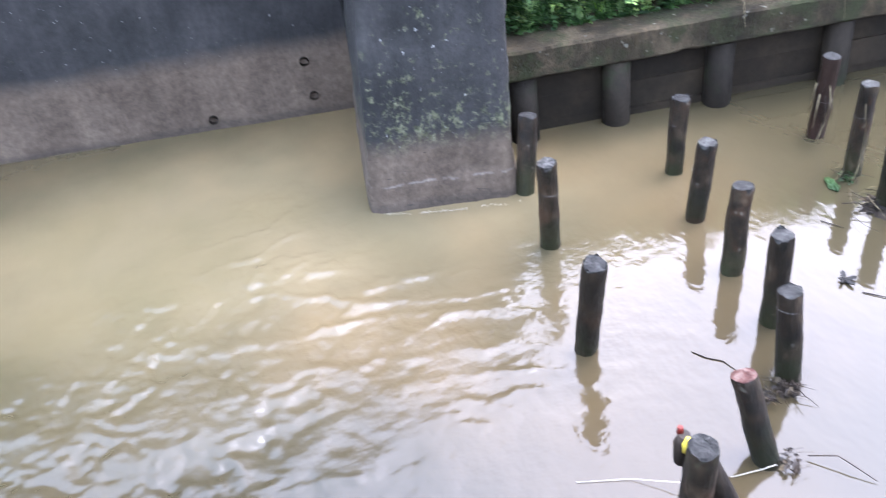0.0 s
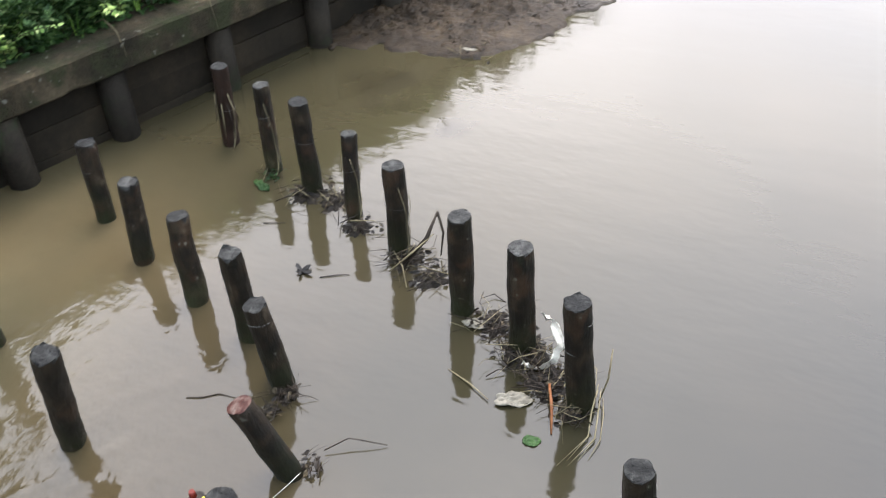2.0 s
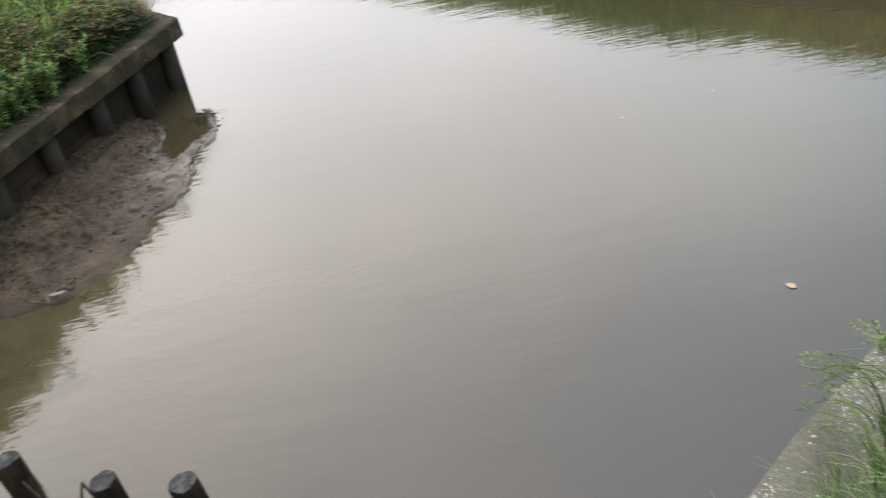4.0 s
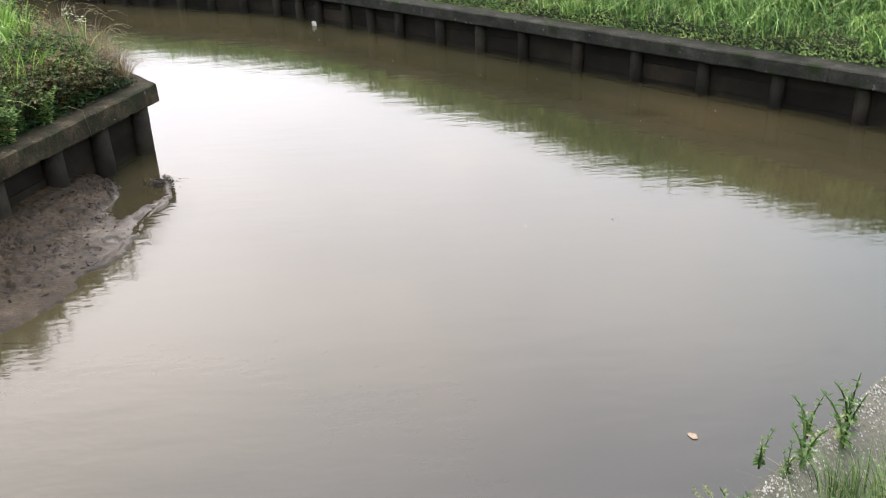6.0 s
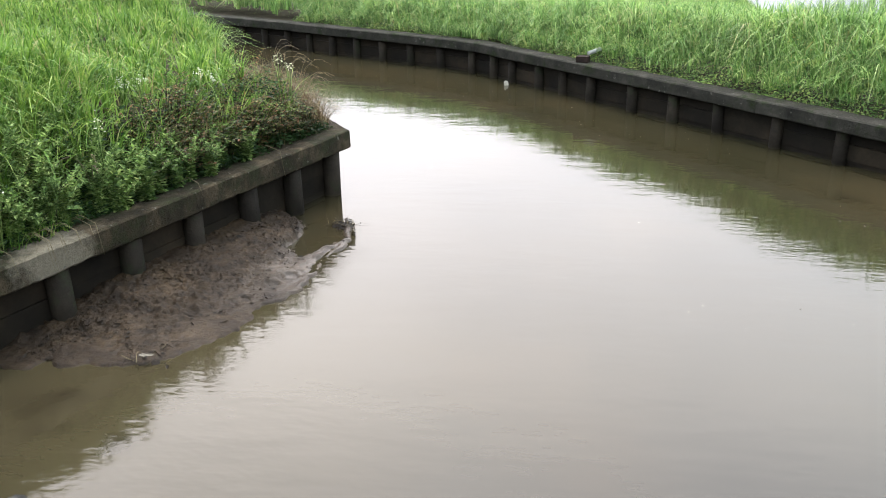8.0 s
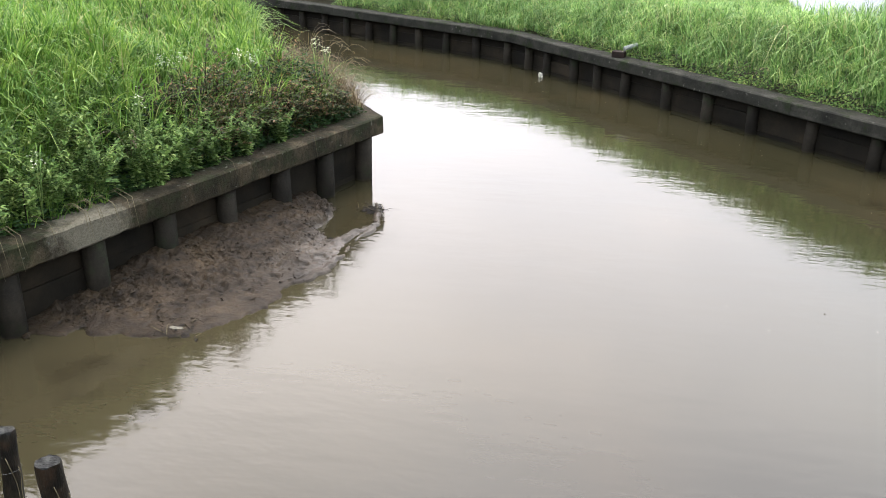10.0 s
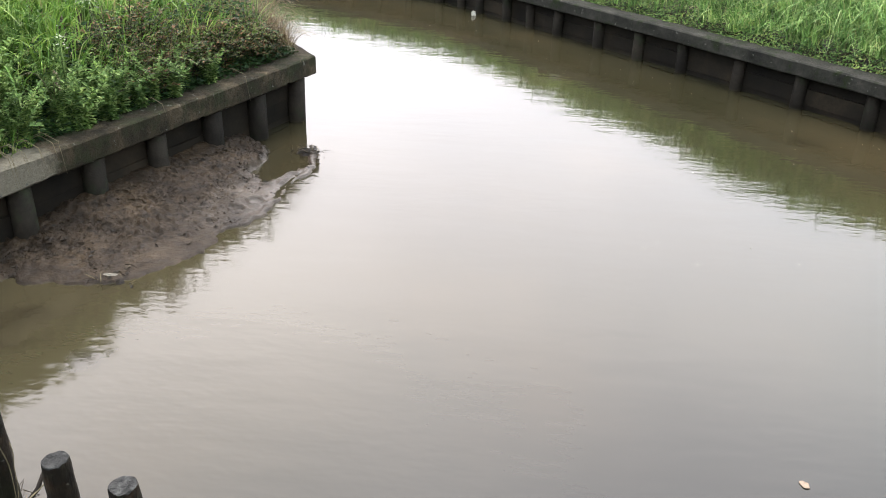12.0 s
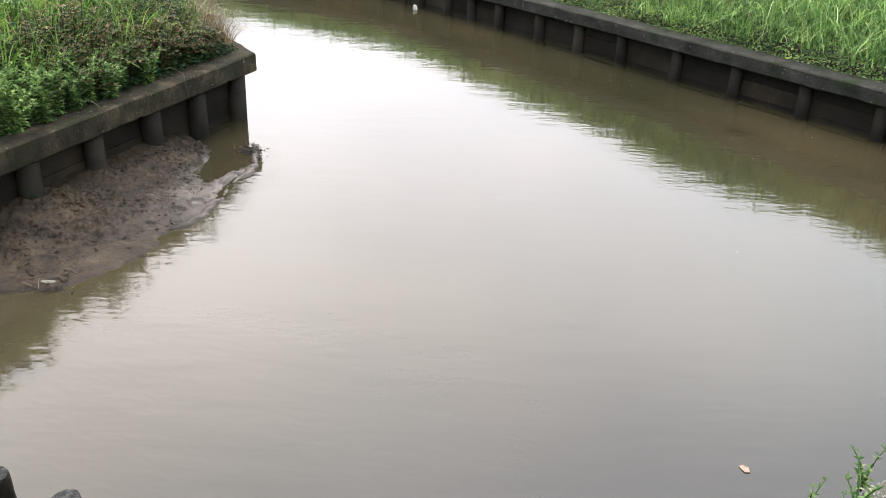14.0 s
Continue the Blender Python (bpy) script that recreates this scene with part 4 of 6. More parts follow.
def inside(poly, x, y):
    hit = np.zeros(np.shape(x), bool)
    for (x0, y0), (x1, y1) in zip(poly, poly[1:] + poly[:1]):
        cross = (y0 > y) != (y1 > y)
        hit ^= cross & (x < (x1 - x0) * (y - y0) / (y1 - y0 + 1e-12) + x0)
    return hit


MUD_EDGE = [(-3.95, 5.00), (-3.60, 5.16), (-3.14, 5.22), (-2.80, 5.36), (-2.53, 5.48), (-2.33, 5.80), (-2.16, 6.22), (-2.19, 6.42), (-2.08, 6.51),
            (-1.92, 6.76), (-1.95, 7.07), (-1.93, 7.46), (-1.82, 7.72), (-1.80, 8.0), (-1.93, 8.4), (-2.05, 8.8), (-2.3, 9.35)]


PUDDLE = [(-2.44, 7.66), (-2.36, 7.97), (-2.40, 8.30), (-2.78, 8.60), (-2.55, 9.70), (-2.13, 9.10), (-1.98, 8.40), (-1.93, 8.0), (-2.03, 7.62), (-2.16, 7.46)]


def build_mud():
    step = 0.015
    xs, ys = np.arange(-4.3, -1.6, step), np.arange(4.7, 9.6, step)
    gx, gy = np.meshgrid(xs, ys)
    poly = MUD_EDGE + [(-2.6, 9.4), (-4.4, 4.9)]
    d = seg_dist(MUD_EDGE, gx, gy) * np.where(inside(poly, gx, gy), 1, -1)
    broken = np.clip((-2.75 - gx) / 0.5, 0, 1)
    d = d + 0.05 * lumps(gx, gy, 2.6, 5) + 0.022 * lumps(gx, gy, 9, 8) + broken * (0.14 * lumps(gx, gy, 4.5, 15) - 0.07)
    wet = seg_dist(PUDDLE + PUDDLE[:1], gx, gy) * np.where(inside(PUDDLE, gx, gy), 1, -1) + 0.05 * lumps(gx, gy, 3.2, 17) + 0.02 * lumps(gx, gy, 12, 19)
    pool = 1 / (1 + np.exp(-wet / 0.022))
    rise = np.clip(d / 1.1, -0.2, 1)
    clods = np.clip((d - 0.04) / 0.35, 0, 1)
    churned = np.clip(0.5 + 1.4 * lumps(gx, gy, 1.5, 33), 0, 1) * np.clip((d - 0.18) / 0.35, 0, 1) * np.clip((8.7 - gy) / 1.2, 0, 1)
    coarse = np.clip(lumps(gx, gy, 8.0, 23) * 1.6, -0.6, 1)
    z = 0.013 * np.tanh(d / 0.008) + 0.17 * rise * np.abs(rise) ** 0.3
    z += clods * (0.016 * lumps(gx, gy, 3.5, 2) + 0.012 * lumps(gx, gy, 11, 3) + 0.008 * lumps(gx, gy, 26, 13))
    z += churned * (0.028 * coarse + 0.024 * lumps(gx, gy, 19, 29) + 0.012 * lumps(gx, gy, 40, 30))
    pits = np.clip(lumps(gx, gy, 10.0, 71) - 0.22, 0, 1)
    z -= 0.09 * pits * clods * np.clip(0.3 + lumps(gx, gy, 1.8, 73), 0, 1)
    z += clods * 0.03 * np.clip(lumps(gx, gy, 3.0, 11) - 0.15, 0, 1)
    # smooth low silt spit, then the pool behind it
    flat = np.exp(-(((gx + 2.03) / 0.24) ** 2 + ((gy - 7.45) / 0.85) ** 2))
    z = z * (1 - 0.75 * flat) + 0.018 * flat * np.tanh(d / 0.02)
    z = z * (1 - pool) - 0.03 * pool + 0.012 * np.exp(-((wet + 0.05) / 0.03) ** 2) * np.clip(d / 0.05, 0, 1)
    for fx, fy, r in ((-2.21, 6.78, 0.075), (-2.12, 6.98, 0.09), (-2.35, 6.5, 0.05)):
        q = np.hypot(gx - fx, (gy - fy) * 1.2) / r
        z += 0.022 * np.exp(-((q - 1) / 0.25) ** 2) - 0.034 * np.exp(-(q**2))
    # a slot and low terraces along the spit
    slot = seg_dist([(-1.98, 7.12), (-1.99, 7.42), (-1.93, 7.72)], gx, gy) + 0.015 * lumps(gx, gy, 9, 77)
    z -= 0.035 * np.exp(-((slot / 0.03) ** 2))
    z += 0.008 * flat * np.tanh(6 * np.sin(d * 42 + 1.2 * lumps(gx, gy, 2, 9)))
    i = np.arange(gx.size).reshape(gx.shape)
    f = np.stack([i[:-1, :-1], i[:-1, 1:], i[1:, 1:], i[1:, :-1]], -1).reshape(-1, 4)
    keep = (d[:-1, :-1] > -0.25).ravel()
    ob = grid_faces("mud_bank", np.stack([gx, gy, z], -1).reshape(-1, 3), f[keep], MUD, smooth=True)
    tagged(ob, "wet brown mud bank with clods at the wall's foot", "mud bank", kind="structure")
    return xs, ys, z


MUD_GRID = build_mud()


def mud_z(x, y):
    """Height of the mud bank at arrays of points."""
    xs, ys, z = MUD_GRID
    i = np.clip(((x - xs[0]) / (xs[1] - xs[0])).astype(int), 0, len(xs) - 1)
    j = np.clip(((y - ys[0]) / (ys[1] - ys[0])).astype(int), 0, len(ys) - 1)
    return z[j, i]


def mud_crumbs():
    """Crumbs and clods of mud strewn over the bank, thickest by the wall."""
    n = 5200
    t = rng.uniform(0, 1, n)
    y = 5.0 + 4.1 * t
    wall_x = np.array([along(WEST, at_y(WEST, float(q)))[0][0] for q in y])
    reach = np.interp(y, [5.0, 5.4, 6.2, 7.0, 8.0, 9.1], [0.2, 0.75, 1.15, 1.1, 0.9, 0.25])
    x = wall_x + 0.02 + reach * np.abs(rng.normal(0, 0.42, n)).clip(0, 0.97)
    d = seg_dist(MUD_EDGE, x, y)
    z = mud_z(x, y)
    near_wall_ = np.clip(1 - (x - wall_x) / 0.5, 0, 1)
    r = rng.uniform(0.004, 0.013, n) * (1 + 0.9 * near_wall_) * np.where(rng.uniform(0, 1, n) < 0.08, 2.2, 1.0)
    z = np.where((z < 0.004) | (lumps(x, y, 2.0, 71) < rng.uniform(-0.1, 0.35, n)), -0.3, z)
    corner = np.array([(1, 0, 0), (0, 1, 0), (-1, 0, 0), (0, -1, 0), (0, 0, 0.7), (0, 0, -0.7)], float)
    v = corner[None] * (r[:, None, None]) * rng.uniform(0.4, 1.5, (n, 6, 1))
    a = rng.uniform(0, 6.28, n)
    c, q = np.cos(a)[:, None], np.sin(a)[:, None]
    v = np.stack([v[..., 0] * c - v[..., 1] * q, v[..., 0] * q + v[..., 1] * c, v[..., 2]], -1) + np.stack([x, y, z], -1)[:, None]
    tri = np.array([(0, 1, 4), (1, 2, 4), (2, 3, 4), (3, 0, 4), (1, 0, 5), (2, 1, 5), (3, 2, 5), (0, 3, 5)])
    f = (np.arange(n)[:, None, None] * 6 + tri[None]).reshape(-1, 3)
    tagged(grid_faces("mud_crumbs", v.reshape(-1, 3), f, MUD), "crumbs and clods of wet mud on the bank", "mud", kind="stuff")


mud_crumbs()


def mud_litter():
    """Rotten leaves and bark bits pressed into the mud."""
    n = 900
    y = 5.05 + 3.9 * rng.uniform(0, 1, n)
    wall_x = np.array([along(WEST, at_y(WEST, float(q)))[0][0] for q in y])
    reach = np.interp(y, [5.0, 5.4, 6.2, 7.0, 8.0, 9.1], [0.3, 0.9, 1.3, 1.15, 0.9, 0.25])
    x = wall_x + 0.02 + reach * rng.uniform(0, 1, n) ** 1.3
    z = mud_z(x, y)
    keep = (z > 0.012) & (lumps(x, y, 2.3, 51) > 0.02)
    v = leaves(np.c_[x, y, z + 0.004][keep], rng.uniform(0.02, 0.055, keep.sum()), 0.25, 0.5)
    tagged(quads("leaf_litter", v, ROT_LEAF), "rotten dark leaves and bark bits on the mud", "litter", kind="stuff")


mud_litter()


# ---- stakes ----
def stake(name, label, foot, head, radius, wire_at=(), bark=None, end=None, wire_slack=0.0, ragged=0.006):
    """A sawn round stake from below the water to head, with a pale cut top and turns of wire."""
    bark, end = bark or STAKE, end or END_GRAIN
    foot, head = Vector((*foot, 0.0)), Vector(head)
    axis = (head - foot).normalized()
    thing = empty(name, label, "stake", "stakes in the water", at=foot)
    a = axis.orthogonal().normalized()
    b = axis.cross(a)
    total = (head - foot).length
    seed = Vector((foot.x * 7.3, foot.y * 5.1, 2.0))
    sides = 20

    def ring_radius(k, s):
        ang = 2 * math.pi * k / sides
        return radius * (1.04 - 0.07 * s / total + 0.15 * noise.noise(seed + Vector((math.cos(ang), math.sin(ang), s * 4.2))) + 0.07 * noise.noise(seed + Vector((math.cos(ang) * 3, math.sin(ang) * 3, s * 13))))

    def rim(k):
        ang = 2 * math.pi * k / sides
        chip = noise.noise(seed + Vector((math.cos(ang) * 1.7, math.sin(ang) * 1.7, 31)))
        return total + 0.4 * ragged * noise.noise(seed + Vector((math.cos(ang) * 2, math.sin(ang) * 2, 9))) - 1.6 * ragged * max(0.0, chip - 0.18)

    bm = bmesh.new()
    rings = []
    levels = [-0.45, -0.1] + [total * k / 22 for k in range(21)] + [total - 0.014, total]
    for s in levels:
        edge = 0.965 if s == levels[-1] else 1.0
        ring = []
        for k in range(sides):
            ang = 2 * math.pi * k / sides
            up = rim(k) if s == levels[-1] else min(s, rim(k) - 0.012 - 0.3 * (total - s)) if s > 0.7 * total else s
            ring.append(bm.verts.new(axis * up + (a * math.cos(ang) + b * math.sin(ang)) * ring_radius(k, s) * edge))
        rings.append(ring)
    for q, w in zip(rings, rings[1:]):
        for k in range(sides):
            bm.faces.new((q[k], q[(k + 1) % sides], w[(k + 1) % sides], w[k])).smooth = True
    bm.faces.new(rings[0][::-1])
    part("shaft", bm, bark, thing)
    top = bmesh.new()
    prev = [top.verts.new(axis * rim(k) + (a * math.cos(2 * math.pi * k / sides) + b * math.sin(2 * math.pi * k / sides)) * ring_radius(k, total) * 0.965) for k in range(sides)]
    for f_r, lift in ((0.84, 0.001), (0.45, 0.002)):
        ring = [top.verts.new(axis * (total + lift + 0.004 * noise.noise(seed + Vector((k * 0.9, f_r * 6, 4)))) + (a * math.cos(2 * math.pi * k / sides) + b * math.sin(2 * math.pi * k / sides)) * radius * f_r) for k in range(sides)]
        for k in range(sides):
            top.faces.new((prev[k], prev[(k + 1) % sides], ring[(k + 1) % sides], ring[k]))
        prev = ring
    top.faces.new(prev)
    part("cut_top", top, end, thing, "grey weathered saw-cut end")
    for w in wire_at:
        s = total - w
        pts = []
        begin, sweep = random.uniform(0, 6.28), random.uniform(1.6, 3.6)
        for k in range(15):
            ang = begin + sweep * k / 14
            pts.append(axis * (s + 0.008 * math.sin(ang + foot.x * 9)) + (a * math.cos(ang) + b * math.sin(ang)) * (radius * 1.03 + 0.003))
        part("wire", tube(pts, 0.0012, 5), WIRE, thing, "pale rusty binding wire")
    return thing


def loose_string(thing, top_, radius):
    """Pale frayed string that has slipped from its turns and trails down the shaft into the water."""
    for k in range(2):
        a_, drop = -0.9 + 0.5 * k, top_ - 0.10 - 0.07 * k
        pts_ = []
        for i in range(9):
            s_ = i / 8
            swing = a_ + 0.5 * math.sin(3.0 * s_ + k)
            r_ = radius * 1.06 + 0.012 * math.sin(5 * s_ + k) ** 2 + 0.05 * s_**3
            pts_.append((math.cos(swing) * r_, math.sin(swing) * r_, drop * (1 - s_) + 0.012 * s_))
        part("string", tube(pts_, 0.0018, 5), STRAW, thing, "pale frayed string")


LBL = "dark wet wooden stake standing in the muddy water"
STAKES = [
    # foot, head, radius, wires below the top
    ((-3.265, 3.553), (-3.259, 3.557, 0.603), 0.052, (0.20,)), ((-2.93, 3.467), (-2.95, 3.468, 0.603), 0.062, (0.25,)),
    ((-2.565, 3.33), (-2.583, 3.384, 0.526), 0.050, (0.22,)), ((-2.17, 3.137), (-2.174, 3.134, 0.571), 0.062, (0.24,)),
    ((-1.66, 2.83), (-1.657, 2.80, 0.628), 0.062, ()), ((-1.285, 2.706), (-1.314, 2.694, 0.629), 0.066, (0.24,)),
    ((-0.91, 2.453), (-0.966, 2.426, 0.648), 0.064, (0.09, 0.26)), ((-0.46, 1.72), (-0.529, 1.705, 0.66), 0.060, (0.10,)),
    ((-4.30, 1.87), (-4.336, 1.946, 0.508), 0.060, (0.18,)), ((-3.745, 1.695), (-3.66, 1.642, 0.631), 0.056, (0.20,)),
    ((-3.92, 2.737), (-3.916, 2.762, 0.515), 0.056, (0.17,)), ((-3.46, 2.52), (-3.449, 2.554, 0.509), 0.060, (0.17,)),
    ((-2.985, 2.36), (-3.012, 2.402, 0.521), 0.062, (0.20,)), ((-2.57, 2.245), (-2.578, 2.242, 0.544), 0.060, (0.20,)),
    ((-2.25, 2.04), (-2.32, 2.038, 0.486), 0.060, (0.08, 0.45)), ((-2.935, 1.374), (-2.815, 1.348, 0.640), 0.060, (0.16,)),
    ((-1.79, 1.06), (-1.76, 1.049, 0.665), 0.062, ()),
]
for foot, head, radius, wires in STAKES:
    ragged_top = head[0] < -2.5 and head[1] < 2.8
    made = stake("stake", LBL if not ragged_top else "dark wooden stake with a notched, rotten top in the water", foot, head, radius * 0.97, wires, ragged=0.075 if ragged_top else 0.034)
    if (foot[0], radius) in ((-3.265, 0.052), (-2.565, 0.050), (-2.17, 0.062)):
        loose_string(made, head[2], radius)
frayed = stake("stake", "reddish frayed wooden stake with peeling bark by the wall", (-3.70, 3.71), (-3.666, 3.702, 0.576), 0.052, (0.30,), BARK_RED, ragged=0.02)
for k in range(9):
    a_, top_ = 4.2 + 0.28 * k, random.uniform(0.28, 0.50)
    hang = random.uniform(0.10, 0.26)
    r0, r1 = 0.054, random.uniform(0.062, 0.095)
    ca, sa = math.cos(a_), math.sin(a_)
    strip = tube([(ca * r0 + 0.03 * top_, sa * r0, top_), (ca * r1 + 0.02, sa * r1, top_ - hang * 0.5), (ca * r1 * 1.02 + 0.01, sa * r1 * 1.02, top_ - hang)], [0.003, 0.0036, 0.0015], 5)
    part("bark_strip", strip, TWIG if k % 4 == 1 else STRAW if k % 3 == 0 else BARK_RED, frayed, "peeling strip of bark")
loose_string(frayed, 0.50, 0.052)
stake("stake", "leaning dark stake with a fresh reddish saw cut", (-1.95, 1.615), (-2.095, 1.572, 0.42), 0.057, (0.48,), None, END_RED)
stake("stake", "fallen dark log leaning against an upright stake", (-1.69, 1.265), (-1.83, 1.14, 0.43), 0.058, (0.28,))


# ---- vegetation ----
def sample(poly, n):
    p = np.array(poly)
    out = np.zeros((0, 2))
    while len(out) < n:
        q = rng.uniform(p.min(0), p.max(0), (n * 3, 2))
        out = np.r_[out, q[inside(poly, q[:, 0], q[:, 1])]]
    return out[:n]


def tufts(centres, z, per, height, width, spread, arch, wind=(0.0, 0.0), segs=5, droop=0.55, bend=2.0):
    """Blades in tufts: they fan out from each centre and arch over; height is one value for each tuft."""
    n = len(centres)
    ang = rng.uniform(0, 6.283, (n, per))
    out = np.abs(rng.normal(0, 1, (n, per)))
    root = centres[:, None] + np.stack([np.cos(ang), np.sin(ang)], -1) * (spread * out * 0.4)[..., None]
    amt = arch * (0.25 + 0.75 * out.clip(0, 1.8))
    lean = np.stack([np.cos(ang), np.sin(ang)], -1) * amt[..., None] + np.asarray(wind)
    h = height[:, None] * rng.uniform(0.55, 1.25, (n, per))
    w = rng.uniform(*width, (n, per))
    base = np.concatenate([root, np.broadcast_to(z[:, None, None], (n, per, 1))], -1)
    return blades(base.reshape(-1, 3), h.ravel(), w.ravel(), lean.reshape(-1, 2), segs, droop, bend)


def grass(label, v, f, material):
    return tagged(grid_faces("grass", v, f, material), label, "grass", kind="stuff")


def west_ground(d, y=0.0):
    return 0.66 + 0.52 * np.clip((d - 0.3) / 1.2, 0, 1) + 0.08 * np.clip((d - 0.6) / 0.4, 0, 1) + 0.40 * np.clip((d - 0.9) / 2.2, 0, 1) + 0.40 * np.clip((d - 0.25) / 1.0, 0, 1) * np.clip((y - 9.5) / 2.5, 0, 1) + 0.38 * np.clip((d - 0.5) / 0.7, 0, 1) * np.clip((8.5 - y) / 1.5, 0, 1) - 0.03


west_area = [*offset(WEST, 0.30), *offset(WEST_BACK, 0.30)[1:4], (-15, 19), (-16, 8), (-9, 2.4), (-5.2, 2.2)]
pts = sample(west_area, 9000)
far_off = np.hypot(pts[:, 0] + 3, pts[:, 1] - 6)
pts = pts[rng.uniform(0, 1, len(pts)) < 0.35 + 0.75 * np.exp(-far_off / 5)]
d = seg_dist(WEST_EDGE, pts[:, 0], pts[:, 1])
keep = d > np.where((pts[:, 1] > 6.5) & (pts[:, 1] < 11.5), 0.95, 0.75)
pts, d = pts[keep], d[keep]
patch = lumps(pts[:, 0], pts[:, 1], 0.9, 4)
v, f = tufts(pts, west_ground(d, pts[:, 1]), 18, 0.37 + 0.15 * patch + 0.18 * np.exp(-((d - 0.9) / 0.5) ** 2), (0.013, 0.028), 0.12, 0.62, (0.08, -0.08), droop=0.8, bend=2.5)
grass("tall bright green grass on the inner bank", v, f, GRASS)
# shorter tufts that lean out over the edge
pts = sample([*offset(WEST, 0.22), *offset(WEST, 0.75)[::-1]], 420)
pts = pts[(pts[:, 1] < 6.3) & ((pts[:, 1] > 4.2) | (rng.uniform(0, 1, len(pts)) < 0.35))]
d = seg_dist(WEST_EDGE, pts[:, 0], pts[:, 1])
v, f = tufts(pts, west_ground(d), 9, np.full(len(pts), 0.30), (0.006, 0.013), 0.07, 0.42, (0.02, -0.03))
grass("loose grass tufts along the coping's inner edge", v, f, GRASS)
pts = sample([*offset([along(WEST, at_y(WEST, y))[0] for y in (2.2, 4.0, 7.2)], 0.75), *offset([along(WEST, at_y(WEST, y))[0] for y in (2.2, 4.0, 7.2)], 1.45)[::-1]], 230)
d = seg_dist(WEST_EDGE, pts[:, 0], pts[:, 1])
v, f = tufts(pts, west_ground(d), 18, np.full(len(pts), 0.56), (0.014, 0.028), 0.10, 0.62, (0.05, -0.06), 6, 0.7)
grass("broad arching grass tufts behind the bank's weeds", v, f, GRASS)
front = [along(WEST, at_y(WEST, y))[0] for y in (4.0, 5.2, 6.9)]
pts = sample([*offset(front, 0.50), *offset(front, 1.05)[::-1]], 170)
d = seg_dist(WEST_EDGE, pts[:, 0], pts[:, 1])
v, f = tufts(pts, west_ground(d) + 0.15, 13, np.full(len(pts), 0.58), (0.010, 0.022), 0.09, 0.55, (0.10, -0.10), 6, 0.75)
grass("long bright grass arching over the weeds by the coping", v, f, GRASS)
# low leaves that fill the gaps, their colour dark for the shade there
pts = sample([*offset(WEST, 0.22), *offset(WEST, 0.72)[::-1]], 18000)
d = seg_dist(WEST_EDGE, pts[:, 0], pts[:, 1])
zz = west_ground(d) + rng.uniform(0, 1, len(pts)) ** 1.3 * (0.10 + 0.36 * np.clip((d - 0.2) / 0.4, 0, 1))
tagged(quads("undergrowth", leaves(np.c_[pts, zz], rng.uniform(0.03, 0.07, len(pts)), 0.4, 0.55), DARK_LEAF), "leafy undergrowth beneath the bank's weeds, coloured dark as in shade", "undergrowth", kind="stuff")

far_area = [*offset(FAR, -0.40), (-22, 37), (-4, 33), (9, 27), (10, 15), (16, 5)]
pts = sample(far_area, 34000)
d = seg_dist(FAR, pts[:, 0], pts[:, 1])
keep = (d > 0.66 + 0.22 * lumps(pts[:, 0], pts[:, 1], 1.1, 41)) & (d < np.where(pts[:, 0] > 4.6, 3.9, 13.0)) & (pts[:, 1] > 3)
pts, d = pts[keep], d[keep]


def far_ground(d, x):
    rise = np.clip(0.08 * (x + 1), 0, 0.34) * np.clip((d - 0.35) / 0.9, 0, 1) * np.clip((2.3 - d) / 0.9, 0, 1)
    return 0.55 + 0.40 * np.clip((d - 0.3) / 0.8, 0, 1) - 0.35 * np.clip((d - 2.6) / 1.2, 0, 1) + rise - 0.03


patch = lumps(pts[:, 0], pts[:, 1], 0.7, 14)
tall = (np.interp(d, [0.5, 0.75, 1.2, 2.0, 3.2], [0.36, 0.68, 0.60, 0.30, 0.24]) + 0.18 * patch) * np.interp(pts[:, 0], [-3, 0, 3, 6], [0.95, 1.0, 1.05, 1.08])
v, f = tufts(pts, far_ground(d, pts[:, 0]), 12, tall, (0.012, 0.027), 0.13, 0.74, (-0.03, -0.08), 6, 0.85, 2.8)
grass("long arching pale green grass on the far bank", v, f, FAR_GRASS)
pts = sample([*offset(FAR[:9], -0.22), *offset(FAR[:9], -1.15)[::-1]], 115000)
d = seg_dist(FAR, pts[:, 0], pts[:, 1])
edge = 0.31 + 0.20 * lumps(pts[:, 0], pts[:, 1], 1.3, 31) - 0.10 * np.clip((pts[:, 0] - 2.5) / 2, 0, 1)
pts, d = pts[d > edge], d[d > edge]
zz = far_ground(d, pts[:, 0]) + rng.uniform(0, 1, len(pts)) ** 1.5 * (0.05 + 0.28 * np.clip((d - 0.3) / 0.5, 0, 1))
tagged(quads("groundcover", leaves(np.c_[pts, zz], rng.uniform(0.018, 0.046, len(pts)), 0.7, 0.6), FAR_COVER), "low leafy groundcover creeping onto the far coping", "groundcover", kind="stuff")

# shorter full tufts along the front of the far bank
pts = sample([*offset(FAR[:9], -0.42), *offset(FAR[:9], -0.95)[::-1]], 2600)
d = seg_dist(FAR, pts[:, 0], pts[:, 1])
keep = d > 0.52 + 0.20 * lumps(pts[:, 0], pts[:, 1], 1.1, 41)
pts, d = pts[keep], d[keep]
v, f = tufts(pts, far_ground(d, pts[:, 0]), 11, 0.32 + 0.12 * lumps(pts[:, 0], pts[:, 1], 1.6, 47), (0.012, 0.026), 0.14, 0.7, (-0.05, -0.10), 5, 0.8, 2.6)
grass("short full grass tufts behind the far coping", v, f, FAR_GRASS)

